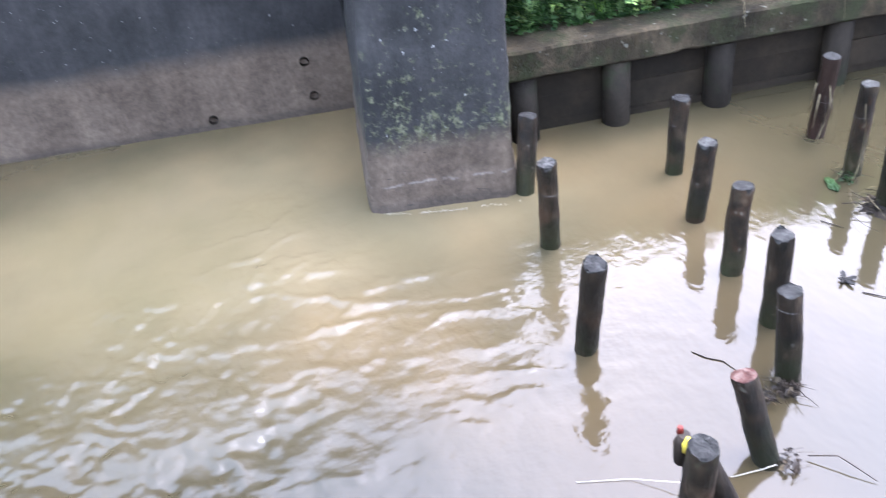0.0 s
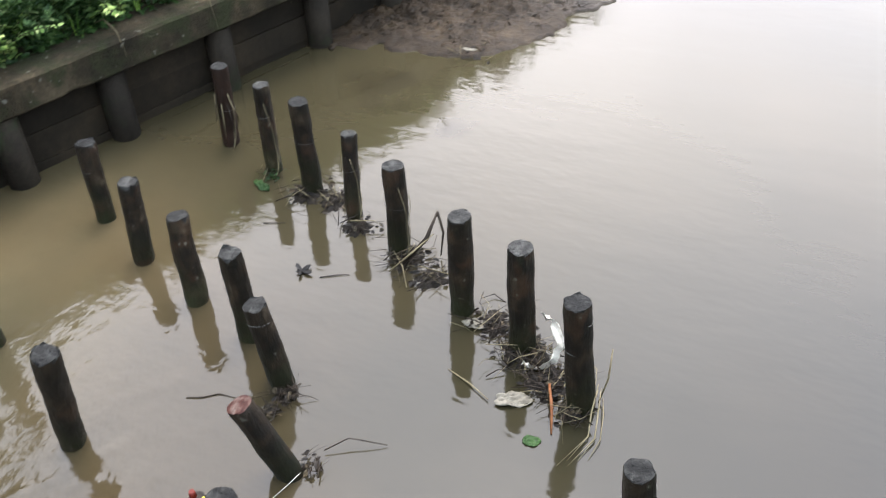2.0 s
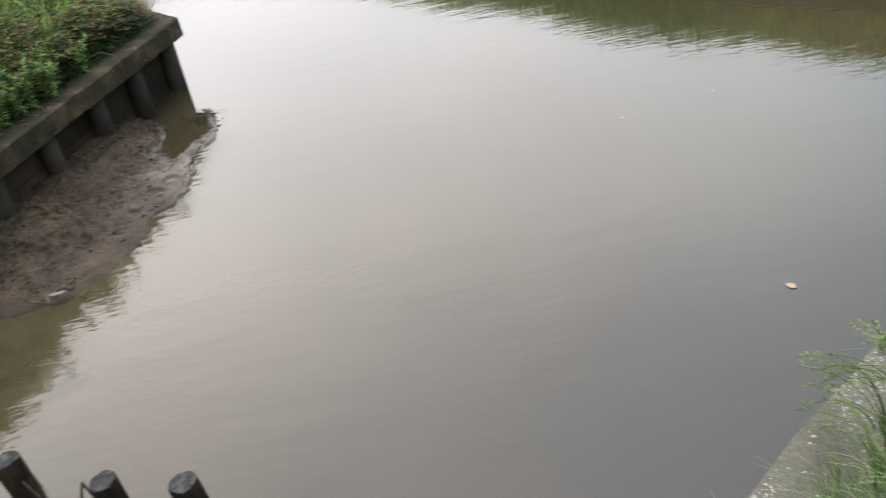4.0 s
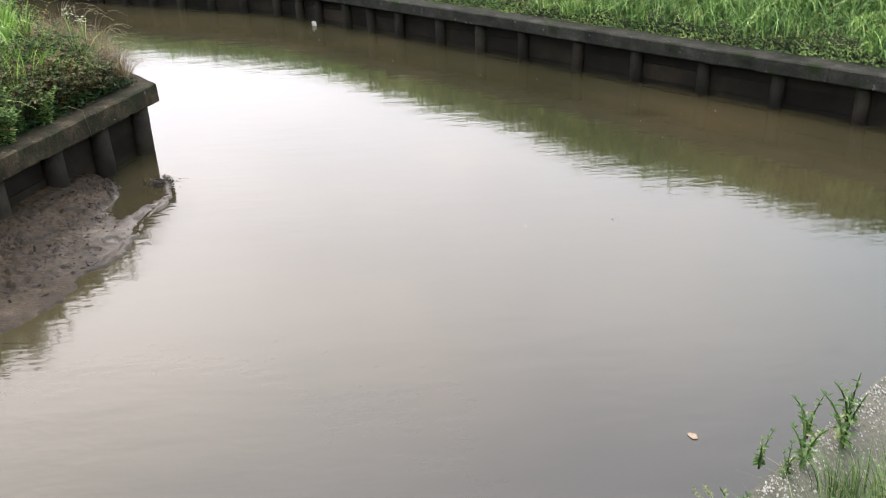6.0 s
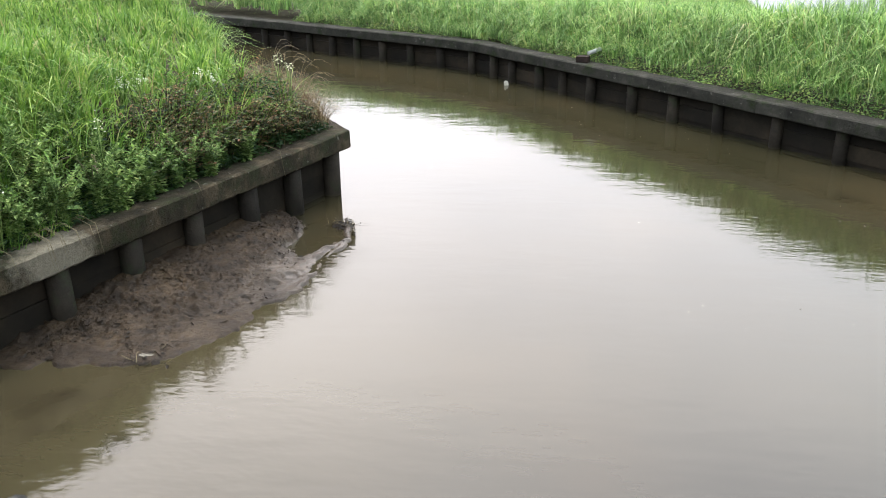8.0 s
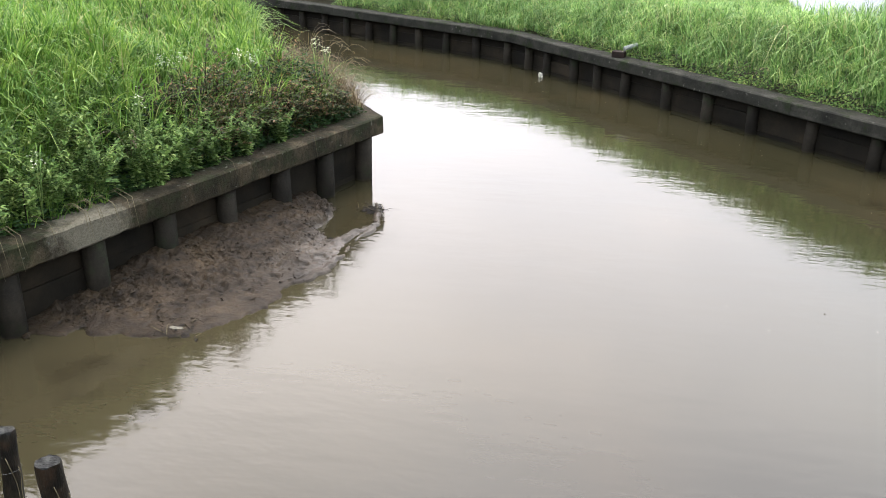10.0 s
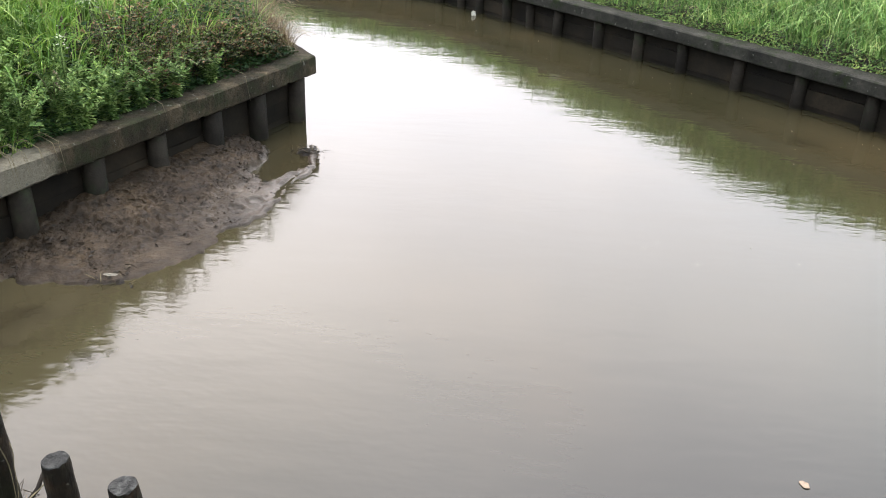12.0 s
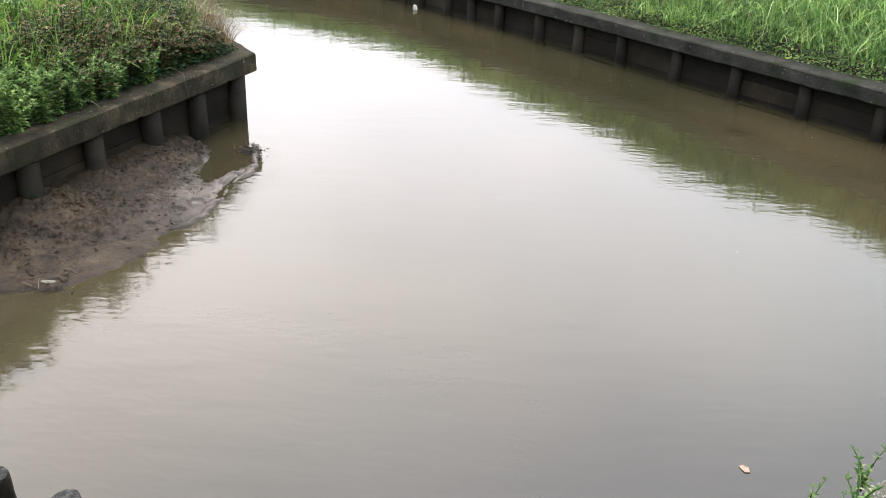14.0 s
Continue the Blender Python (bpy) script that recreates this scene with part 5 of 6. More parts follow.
# rice field behind the far bank
paddy = bmesh.new()
corners = [paddy.verts.new(p) for p in ((4.6, 16.9, 0.63), (11.2, 8.6, 0.63), (60, 40, 0.63), (4.7, 75, 0.63))]
paddy.faces.new(corners)
tagged(part("paddy_water", paddy, WATER), "shallow flooded rice paddy reflecting the sky", "water", kind="structure")
rows = []
ux, uy = 0.64, -0.77
for r_i in range(72):
    for c_i in range(90):
        s_, t_ = 0.35 * c_i + rng.uniform(-0.04, 0.04), 0.30 * r_i + rng.uniform(-0.04, 0.04)
        rows.append((2.6 + ux * s_ - uy * t_ * 1.0 + 1.2, 19.4 + uy * s_ + ux * t_ + 0.6))
pts = np.array(rows)
pts = pts[(seg_dist(FAR, pts[:, 0], pts[:, 1]) > 4.2) & (pts[:, 0] > 4.6)]
v, f = tufts(pts, np.full(len(pts), 0.6), 16, np.full(len(pts), 0.34), (0.010, 0.018), 0.10, 0.30, segs=3)
tagged(grid_faces("rice", v, f, RICE), "rows of young rice standing in the paddy", "rice", kind="stuff")


def weed(height, n_stems, leaf, material, spread):
    """A leafy weed: several thin stems with whorls of leaves, the young ones at the tip smaller and more upright."""
    thing = empty("weed", "leafy green weed at the edge of the bank", "weed", "bank weeds")
    cuts, spots, ways, sizes = bmesh.new(), [], [], []
    for _ in range(n_stems):
        a = random.uniform(0, 6.283)
        lean_ = random.uniform(0.1, spread)
        h = height * random.uniform(0.55, 1.1)
        pts_ = [(math.cos(a) * lean_ * s * s * h, math.sin(a) * lean_ * s * s * h, h * s * (1 - 0.15 * s)) for s in (0, 0.25, 0.5, 0.75, 1.0)]
        bm = tube(pts_, [0.005, 0.0045, 0.004, 0.003, 0.0015], 5)
        me = bpy.data.meshes.new("tmp")
        bm.to_mesh(me)
        bm.free()
        cuts.from_mesh(me)
        bpy.data.meshes.remove(me)
        nodes = int(h / 0.040)
        for k in range(nodes):
            s = 0.12 + 0.88 * (k + random.random() * 0.5) / nodes
            s = min(s, 0.999)
            i = min(3, int(s * 4))
            q = s * 4 - i
            p, w = pts_[i], pts_[i + 1]
            turn = random.uniform(0, 6.283)
            for j in range(3):
                b = turn + 2.094 * j + random.gauss(0, 0.25)
                up = 0.15 + 0.75 * s * s + random.gauss(0, 0.22)
                spots.append([p[c] + (w[c] - p[c]) * q for c in range(3)])
                ways.append((math.cos(b), math.sin(b), up))
                sizes.append(leaf * random.uniform(0.7, 1.2) * (1.2 - 0.62 * s))
    tagged(part("stem", cuts, material, thing), kind="stuff")
    tagged(quads("leaf", set_leaves(np.array(spots), np.array(ways), np.array(sizes), 0.44, 0.25), material, thing), kind="stuff")
    return thing


weeds = [weed(random.uniform(0.70, 0.96), random.randint(6, 9), random.uniform(0.062, 0.095), WEED, 0.42) for _ in range(7)]
dark_weeds = [weed(random.uniform(0.60, 0.85), random.randint(6, 8), random.uniform(0.070, 0.10), DARK_WEED, 0.6) for _ in range(3)]
spots = []
for k in range(200):
    if k % 4 == 0 and k % 8:
        continue
    y = 2.15 + 4.9 * random.random() if k % 4 else random.choice((6.6, 6.9, 7.2, 7.5, 8.1)) + random.gauss(0, 0.10)
    off = 0.29 + (abs(random.gauss(0, 0.17)) if k % 4 else random.uniform(-0.08, 0.10))
    (x, y), (dx, dy) = along(WEST, at_y(WEST, y))
    spots.append((x - dy * off, y + dx * off, off))
placed = []
for k, (x, y, off) in enumerate(spots):
    zg = float(west_ground(np.array(off)))
    m = pose(x, y, zg, random.uniform(-8, 10), random.uniform(-4, 14), random.uniform(0, 360)) @ Matrix.Scale(random.uniform(0.55, 0.90) + 0.30 * min(1.0, max(0.0, off - 0.36) / 0.2) if y < 7.06 else random.uniform(0.50, 0.88), 4)
    kinds = dark_weeds if y < 4.2 + 0.5 * math.sin(7 * x) else weeds
    fresh = [q for q in kinds if q not in placed]
    w = fresh[0] if fresh else copy_thing(kinds[k % len(kinds)], pose(0, 0, 0))
    placed.append(w)
    w.matrix_basis = m

# russet shrub that hangs over the corner
def shrub(label, spine, width, height, n, material, size, outward=0.35):
    """A low shrub: arching sprigs rooted along a spine, bowed over to its right, with small leaves set along both sides."""
    thing = empty("shrub", label, "shrub", at=(*spine[0], 0.7))
    ox, oy = spine[0]
    tw = bmesh.new()
    spots, ways, sizes = [], [], []
    total = length(spine)
    for _ in range(n):
        (x, y), (dx, dy) = along(spine, random.uniform(0, total))
        o = random.uniform(-1, 1) * width
        x, y = x - dy * o - ox, y + dx * o - oy
        clump = 0.75 + 0.6 * noise.noise(Vector((x * 1.7, y * 1.7, 4)))
        h = height * clump * random.uniform(0.45, 1.12) * (1.0 - 0.25 * max(0.0, -o / width))
        a = random.gauss(0, 0.9)
        wx, wy = dy * math.cos(a) + dx * math.sin(a), -dx * math.cos(a) + dy * math.sin(a)
        reach = outward * random.uniform(0.3, 1.3)
        pts_ = []
        for k in range(6):
            s = k / 5
            pts_.append(Vector((x + wx * reach * s**1.7, y + wy * reach * s**1.7, -0.05 + h * (1.55 * s - 0.62 * s**2.6))))
        bm = tube(pts_, [0.0045, 0.004, 0.0034, 0.0028, 0.002, 0.001], 4)
        me = bpy.data.meshes.new("tmp")
        bm.to_mesh(me)
        bm.free()
        tw.from_mesh(me)
        bpy.data.meshes.remove(me)
        vigour = random.uniform(0.7, 1.25)
        for k in range(34):
            s = 0.10 + 0.90 * k / 34
            i = min(4, int(s * 5))
            q = s * 5 - i
            at = pts_[i].lerp(pts_[i + 1], q)
            way = (pts_[i + 1] - pts_[i]).normalized()
            side = way.cross(Vector((0, 0, 1)))
            side = side.normalized() if side.length > 1e-4 else Vector((1, 0, 0))
            flip = 1 if k % 2 else -1
            spots.append(at)
            ways.append(way * 0.45 + side * flip * random.uniform(0.5, 1.1) + Vector((random.gauss(0, 0.2), random.gauss(0, 0.2), random.gauss(0.05, 0.25))))
            sizes.append(size * vigour * random.uniform(0.7, 1.25) * (1.1 - 0.4 * s))
    tagged(part("twig", tw, TWIG, thing), kind="stuff")
    tagged(quads("leaf", set_leaves(np.array(spots), np.array(ways), np.array(sizes), 0.5, 0.3), material, thing), kind="stuff")
    return thing


shrub_line = [along(WEST, at_y(WEST, y))[0] for y in (7.1, 7.7, 8.5, 9.3)]
shrub("low russet shrub with small dark leaves along the coping", offset(shrub_line, 0.76), 0.42, 0.88, 820, BROWN_LEAF, 0.044, 0.28)
shrub("green leafy shrub mound above the coping", offset([along(WEST, at_y(WEST, y))[0] for y in (2.3, 4.0, 6.5)], 0.52), 0.26, 0.62, 90, WEED, 0.060)
pts = sample([(-2.52, 9.15), (-2.42, 9.6), (-2.85, 10.4), (-4.2, 12.5), (-4.9, 12.4), (-3.9, 10.6), (-3.2, 9.4)], 360)
v, f = tufts(pts, np.full(len(pts), 0.72), 14, 0.42 + 0.25 * lumps(pts[:, 0], pts[:, 1], 1.5, 3), (0.004, 0.009), 0.12, 0.85, (0.10, -0.05), 6, 0.75)
tagged(grid_faces("dry_grass_patch", v, f, DRY), "withered reddish brown grass at the bank's corner", "dry grass", kind="stuff")
pts = sample([(-5.2, 12.6), (-6.6, 14.6), (-9.0, 16.2), (-9.4, 14.6), (-6.6, 12.4)], 420)
v, f = tufts(pts, west_ground(seg_dist(WEST_EDGE, pts[:, 0], pts[:, 1]), pts[:, 1]), 12, np.full(len(pts), 0.62), (0.006, 0.014), 0.12, 0.5)
tagged(grid_faces("dry_grass_patch", v, f, DRY), "patch of withered brown grass far along the bank", "dry grass", kind="stuff")


def arching_grass(label, foot, n, tall, reach, towards, material=DRY):
    """Long dry stalks that bow over, each ending in a drooping seed head."""
    thing = empty("dry_grass", label, "dry grass", "dry grass tufts", at=foot)
    stalks, heads = bmesh.new(), []
    for _ in range(n):
        a = towards + random.gauss(0, 0.55)
        h, r = tall * random.uniform(0.65, 1.1), reach * random.uniform(0.5, 1.15)
        pts_ = []
        for k in range(8):
            s = k / 7
            pts_.append((math.cos(a) * r * s**1.8, math.sin(a) * r * s**1.8, h * (1.9 * s - 1.15 * s**2.4)))
        bm = tube(pts_, [0.0028 * (1 - 0.6 * k / 7) for k in range(8)], 4)
        me = bpy.data.meshes.new("tmp")
        bm.to_mesh(me)
        bm.free()
        stalks.from_mesh(me)
        bpy.data.meshes.remove(me)
        for k in range(16):
            q = 5 + 2 * k / 16
            i = min(6, int(q))
            heads.append([pts_[i][j] + (pts_[i + 1][j] - pts_[i][j]) * (q - i) + random.uniform(-0.006, 0.006) for j in range(3)])
    tagged(part("stalk", stalks, material, thing), kind="stuff")
    tagged(quads("seed_head", leaves(np.array(heads), rng.uniform(0.010, 0.022, len(heads)), 0.2, 0.3), material, thing), kind="stuff")
    return thing


for x, y, n, h, r, a in ((-2.72, 9.75, 5, 0.66, 0.36, -0.2), (-2.9, 10.1, 6, 0.74, 0.40, 0.1), (-3.2, 10.6, 6, 0.76, 0.42, 0.4), (-2.8, 9.2, 4, 0.62, 0.36, -0.6),
                         (-3.7, 11.5, 7, 0.78, 0.45, 0.5), (-3.4, 7.4, 3, 0.75, 0.4, -0.6), (-3.6, 6.6, 3, 0.7, 0.4, -0.8)):
    arching_grass("dry arching seed grass at the bank's edge", (x, y, 0.72), n, h, r, a, PALE_DRY)


def hanging_blades(y, n):
    """Pale dead blades that hang down over the coping's face."""
    (x, y0), (dx, dy) = along(WEST, at_y(WEST, y))
    thing = empty("hanging_grass", "pale dead grass blades hanging over the coping", "dry grass", "hanging dead grass", at=(x, y0, 0.72))
    for _ in range(n):
        s = random.uniform(-0.2, 0.2)
        drop = random.uniform(0.05, 0.22)
        o = random.uniform(0.22, 0.34)
        pts_ = [(dx * s - dy * o, dy * s + dx * o, 0.02), (dx * s - dy * o * 0.45, dy * s + dx * o * 0.45, 0.09), (dx * s + dy * 0.015, dy * s - dx * 0.015, 0.05), (dx * (s + 0.02) + dy * 0.05, dy * s - dx * 0.05, -drop)]
        part("blade", tube(pts_, [0.0024, 0.0034, 0.0026, 0.001], 4), STRAW, thing)


for y, n in ((3.4, 1), (4.2, 1), (4.9, 2), (5.25, 3), (5.6, 4), (5.85, 4), (6.15, 2), (7.1, 1), (8.4, 1)):
    hanging_blades(y, n)


FLOWERS = ((-3.94, 7.90, 1.52, 26), (-3.82, 8.10, 1.52, 26), (-3.88, 7.98, 1.50, 14), (-3.40, 8.48, 1.52, 20), (-3.15, 8.24, 1.52, 26), (-2.90, 9.45, 1.50, 20), (-2.72, 9.25, 1.46, 20), (-3.48, 6.60, 1.46, 14), (-3.75, 5.55, 1.22, 12))


def flower(label, x, y, z, n):
    thing = empty("flower", label, "flower", "white wildflowers", at=(x, y, z))
    spots = np.c_[rng.normal(0, 0.030, n), rng.normal(0, 0.030, n), rng.normal(0, 0.03, n)]
    stems = bmesh.new()
    for p in spots[:5]:
        bm = tube([(0, 0, -0.45), (p[0] * 0.4, p[1] * 0.4, -0.15), tuple(p)], 0.002, 4)
        me = bpy.data.meshes.new("tmp")
        bm.to_mesh(me)
        bm.free()
        stems.from_mesh(me)
        bpy.data.meshes.remove(me)
    tagged(part("stem", stems, WEED, thing), kind="stuff")
    tagged(quads("petal", leaves(np.repeat(spots, 5, 0), 0.012, 0.6, 0.7), PETAL, thing, False), kind="stuff")


for x, y, z, n in FLOWERS:
    flower("cluster of small white wildflowers above the grass", x, y, z, n)


pts = sample([*offset(shrub_line, 0.45), *offset(shrub_line, 1.0)[::-1]], 70)
v, f = tufts(pts, np.full(len(pts), 0.85), 9, np.full(len(pts), 0.62), (0.006, 0.014), 0.10, 0.7, (0.15, -0.1))
grass("long grass blades growing through the russet shrub", v, f, GRASS)
v, f = tufts(pts[:45] + 0.1, np.full(45, 0.85), 7, np.full(45, 0.64), (0.003, 0.007), 0.10, 0.8, (0.2, -0.1))
tagged(grid_faces("dry_grass_patch", v, f, DRY), "reddish dry stalks growing through the russet shrub", "dry grass", kind="stuff")

# grass and weeds on the near edge
def near_tuft(x, y, z, n, h, label):
    thing = empty("grass_tuft", label, "grass", "near edge tufts", at=(x, y, z))
    c = np.zeros((1, 2))
    v, f = tufts(c, np.zeros(1), n, np.array([h]), (0.0026, 0.0060), 0.10, 0.42, (-0.15, 0.10), 5)
    tagged(grid_faces("blade", v, f, NEAR_GRASS, thing), kind="stuff")
    return thing


for k in range(90):
    s_ = random.uniform(-0.35, 1.25)
    o = 0.19 + 0.48 * random.random() ** 0.8
    x, y = 0.55 + 0.80 * s_ + 0.60 * o, 1.72 + 0.60 * s_ - 0.80 * o
    near_tuft(x, y, 0.985 if o < 0.36 else 0.99 + 0.5 * (o - 0.34), 34, random.uniform(0.12, 0.22) + 0.26 * o, "green grass tuft leaning over the near concrete edge")
for x, y, a, n in ((1.02, 1.78, 2.5, 6), (1.14, 1.88, 2.4, 7), (0.92, 1.66, 2.6, 5), (1.06, 1.72, 2.5, 6)):
    arching_grass("seeding grass stalks leaning out over the water", (x, y, 0.985), n, 0.36, 0.30, a, SEED)
edge_weed = weed(0.22, 4, 0.030, NEAR_GRASS, 0.5)
edge_weed.matrix_basis = pose(1.69, 2.58, 0.99)
tagged(edge_weed, "small leafy weed growing on the near concrete edge", "weed", "near edge weeds")
for x, y, sc in ((1.45, 2.44, 0.8), (1.52, 2.38, 0.7), (1.25, 2.2, 0.8), (1.60, 2.42, 1.2), (1.78, 2.50, 1.3), (1.86, 2.62, 1.2)):
    copy_thing(edge_weed, pose(x, y, 0.99, 0, 0, 400 * x) @ Matrix.Scale(sc, 4))


def pebbles(line, n):
    """Pale pebbles bared along the worn rim of the near concrete."""
    t = rng.uniform(0, length(line), n)
    p = np.array([along(line, q)[0] for q in t])
    dr = np.array([along(line, q)[1] for q in t])
    o = np.abs(rng.normal(0, 0.07, n))
    x, y = p[:, 0] + dr[:, 1] * o, p[:, 1] - dr[:, 0] * o
    r = rng.uniform(0.002, 0.0055, n)
    corner = np.array([(1, 0, 0), (0, 1, 0), (-1, 0, 0), (0, -1, 0), (0, 0, 0.6), (0, 0, -0.6)], float)
    v = corner[None] * r[:, None, None] * rng.uniform(0.6, 1.4, (n, 6, 1)) + np.stack([x, y, np.where(o < 0.014, 0.986, 1.0)], -1)[:, None]
    tri = np.array([(0, 1, 4), (1, 2, 4), (2, 3, 4), (3, 0, 4), (1, 0, 5), (2, 1, 5), (3, 2, 5), (0, 3, 5)])
    f = (np.arange(n)[:, None, None] * 6 + tri[None]).reshape(-1, 3)
    tagged(grid_faces("pebbles", v.reshape(-1, 3), f, PEBBLE), "pale pebbles bared along the concrete rim", "pebbles", kind="stuff")


pebbles(NEAR[2:6], 5200)


# ---- debris caught by the stakes, and small things ----
def joined(tubes):
    out = bmesh.new()
    for bm in tubes:
        me = bpy.data.meshes.new("tmp")
        bm.to_mesh(me)
        bm.free()
        out.from_mesh(me)
        bpy.data.meshes.remove(me)
    return out


def twig_pile(label, x, y, spread, n, long_, straw=0.2, rise=0.06):
    thing = empty("twig_pile", label, "debris", "debris at the stakes", at=(x, y, 0))
    dark, pale = [], []
    for _ in range(n):
        a, l_ = random.uniform(0, 6.283), long_ * random.uniform(0.3, 1.1)
        cx, cy = random.gauss(0, spread * 0.7), random.gauss(0, spread * 0.7)
        z0, z1 = random.uniform(-0.01, rise), random.uniform(0.0, rise)
        p = [(cx - math.cos(a) * l_ / 2, cy - math.sin(a) * l_ / 2, z0), (cx + random.uniform(-0.04, 0.04), cy + random.uniform(-0.04, 0.04), (z0 + z1) / 2 + 0.012), (cx + math.cos(a) * l_ / 2, cy + math.sin(a) * l_ / 2, z1)]
        r = random.choice((0.0009, 0.0012, 0.0016, 0.0022, 0.0034))
        (pale if random.random() < straw else dark).append(tube(p, [r, r * 0.9, r * 0.5], 5))
    if dark:
        tagged(part("twig", joined(dark), TWIG, thing), kind="stuff")
    if pale:
        tagged(part("straw", joined(pale), STRAW, thing, "pale broken straw"), kind="stuff")
    if n > 12:
        clot = bmesh.new()
        bmesh.ops.create_circle(clot, cap_ends=True, cap_tris=True, segments=28, radius=1.0)
        bmesh.ops.subdivide_edges(clot, edges=list(clot.edges), cuts=3, use_grid_fill=True)
        for q in clot.verts:
            rad = q.co.length
            bulge = 1 + 0.45 * noise.noise(Vector((q.co.x * 1.3 + x * 5, q.co.y * 1.3 + y * 5, 2)))
            lift = 0.030 * (1 - rad * rad) - 0.012 + 0.020 * noise.noise(Vector((q.co.x * 4 + x * 9, q.co.y * 4, 6)))
            q.co = Vector((q.co.x * spread * 1.35 * bulge, q.co.y * spread * 1.35 * bulge, lift))
        part("clot", clot, CLOT, thing, "dark matted clot of rotten leaves")
    m = 2 * n + 10
    c = np.c_[rng.normal(0, spread * 0.6, m), rng.normal(0, spread * 0.6, m), rng.uniform(0.0, rise * 0.7, m)]
    tagged(quads("leaf", leaves(c, rng.uniform(0.012, 0.050, m), 0.12, 0.6), DARK_LEAF if x < -3.2 else ROT_LEAF, thing), kind="stuff")
    return thing


for x, y, sp, n, lg, st in ((-2.93, 3.40, 0.10, 26, 0.26, 0.15), (-2.74, 3.40, 0.09, 22, 0.24, 0.2), (-2.48, 3.22, 0.07, 14, 0.2, 0.1), (-2.10, 3.08, 0.09, 34, 0.30, 0.2), (-1.9, 2.98, 0.08, 18, 0.25, 0.15),
                            (-1.47, 2.79, 0.09, 24, 0.25, 0.25), (-1.27, 2.66, 0.10, 46, 0.25, 0.3), (-1.08, 2.52, 0.10, 44, 0.28, 0.3), (-0.93, 2.40, 0.06, 20, 0.25, 0.4),
                            (-2.20, 1.98, 0.05, 18, 0.2, 0.05), (-1.88, 1.68, 0.04, 6, 0.2, 0.0), (-3.24, 3.48, 0.06, 10, 0.2, 0.4), (-2.20, 1.86, 0.035, 8, 0.14, 0.0)):
    twig_pile("wet twigs and rotting leaves caught against a stake", x, y, sp, n, lg, st)

driftwood = empty("driftwood", "forked broken branch propped on the twig pile", "branch", at=(-2.0, 3.1, 0))
part("branch", tube([(-0.10, -0.10, 0.01), (0.0, 0.03, 0.14), (0.03, 0.12, 0.27)], [0.010, 0.012, 0.006], 7), TWIG, driftwood)
part("fork", tube([(0.03, 0.12, 0.27), (0.07, 0.10, 0.15), (0.07, 0.06, 0.02)], [0.008, 0.007, 0.004], 6), TWIG, driftwood)
part("bark_strip", tube([(-0.14, -0.16, 0.01), (-0.04, -0.05, 0.10), (0.03, 0.06, 0.16)], [0.004, 0.006, 0.003], 6), STRAW, driftwood, "pale peeled strip")


def sheet(name, label, category, at, size, material, tilt, crumple, seed):
    """A thin crumpled sheet with thickness."""
    bm = bmesh.new()
    bmesh.ops.create_grid(bm, x_segments=12, y_segments=12, size=0.5)
    for v in bm.verts:
        p = v.co.copy()
        edge = 1 + 0.25 * noise.noise(Vector((p.x * 3 + seed, p.y * 3, 1)))
        p = Vector((p.x * math.sqrt(1 - 2 * p.y * p.y) * 1.2, p.y * math.sqrt(1 - 2 * p.x * p.x) * 1.2, 0))
        v.co = Vector((p.x * size[0] * edge, p.y * size[1] * edge, crumple * noise.noise(Vector((p.x * 5 + seed, p.y * 5, seed)))))
    for q in bm.faces:
        q.smooth = True
    ext = bmesh.ops.extrude_face_region(bm, geom=list(bm.faces))
    bmesh.ops.translate(bm, vec=(0, 0, 0.003), verts=[v for v in ext["geom"] if isinstance(v, bmesh.types.BMVert)])
    bmesh.ops.recalc_face_normals(bm, faces=bm.faces)
    ob = part(name, bm, material)
    ob.matrix_basis = pose(*at, *tilt)
    return tagged(ob, label, category)


def ribbon(name, label, category, points, widths, material):
    """A crumpled strip of film that curls through the given points."""
    bm = bmesh.new()
    rows_ = []
    fine = []
    for i in range(len(points) - 1):
        for k in range(5):
            q = k / 5
            fine.append((Vector(points[i]).lerp(Vector(points[i + 1]), q), widths[i] + (widths[i + 1] - widths[i]) * q))
    fine.append((Vector(points[-1]), widths[-1]))
    for k, (p, w) in enumerate(fine):
        d = (fine[min(k + 1, len(fine) - 1)][0] - fine[max(k - 1, 0)][0]).normalized()
        side = d.cross(Vector((-0.55, 0.8, 0.3))).normalized()
        row = []
        for c in range(5):
            u = c / 2 - 1
            crease = 0.026 * noise.noise(Vector((k * 0.5, c * 0.9, 3)))
            row.append(bm.verts.new(p + side * w * u * (1 + 0.3 * noise.noise(Vector((k * 0.7, u, 8)))) + d.cross(side) * (crease + 0.006 * u * u)))
        rows_.append(row)
    for q, w in zip(rows_, rows_[1:]):
        for c in range(4):
            bm.faces.new((q[c], q[c + 1], w[c + 1], w[c])).smooth = True
    ext = bmesh.ops.extrude_face_region(bm, geom=list(bm.faces))
    bmesh.ops.translate(bm, vec=(0.001, -0.001, 0.002), verts=[v for v in ext["geom"] if isinstance(v, bmesh.types.BMVert)])
    bmesh.ops.recalc_face_normals(bm, faces=bm.faces)
    return tagged(part(name, bm, material), label, category)


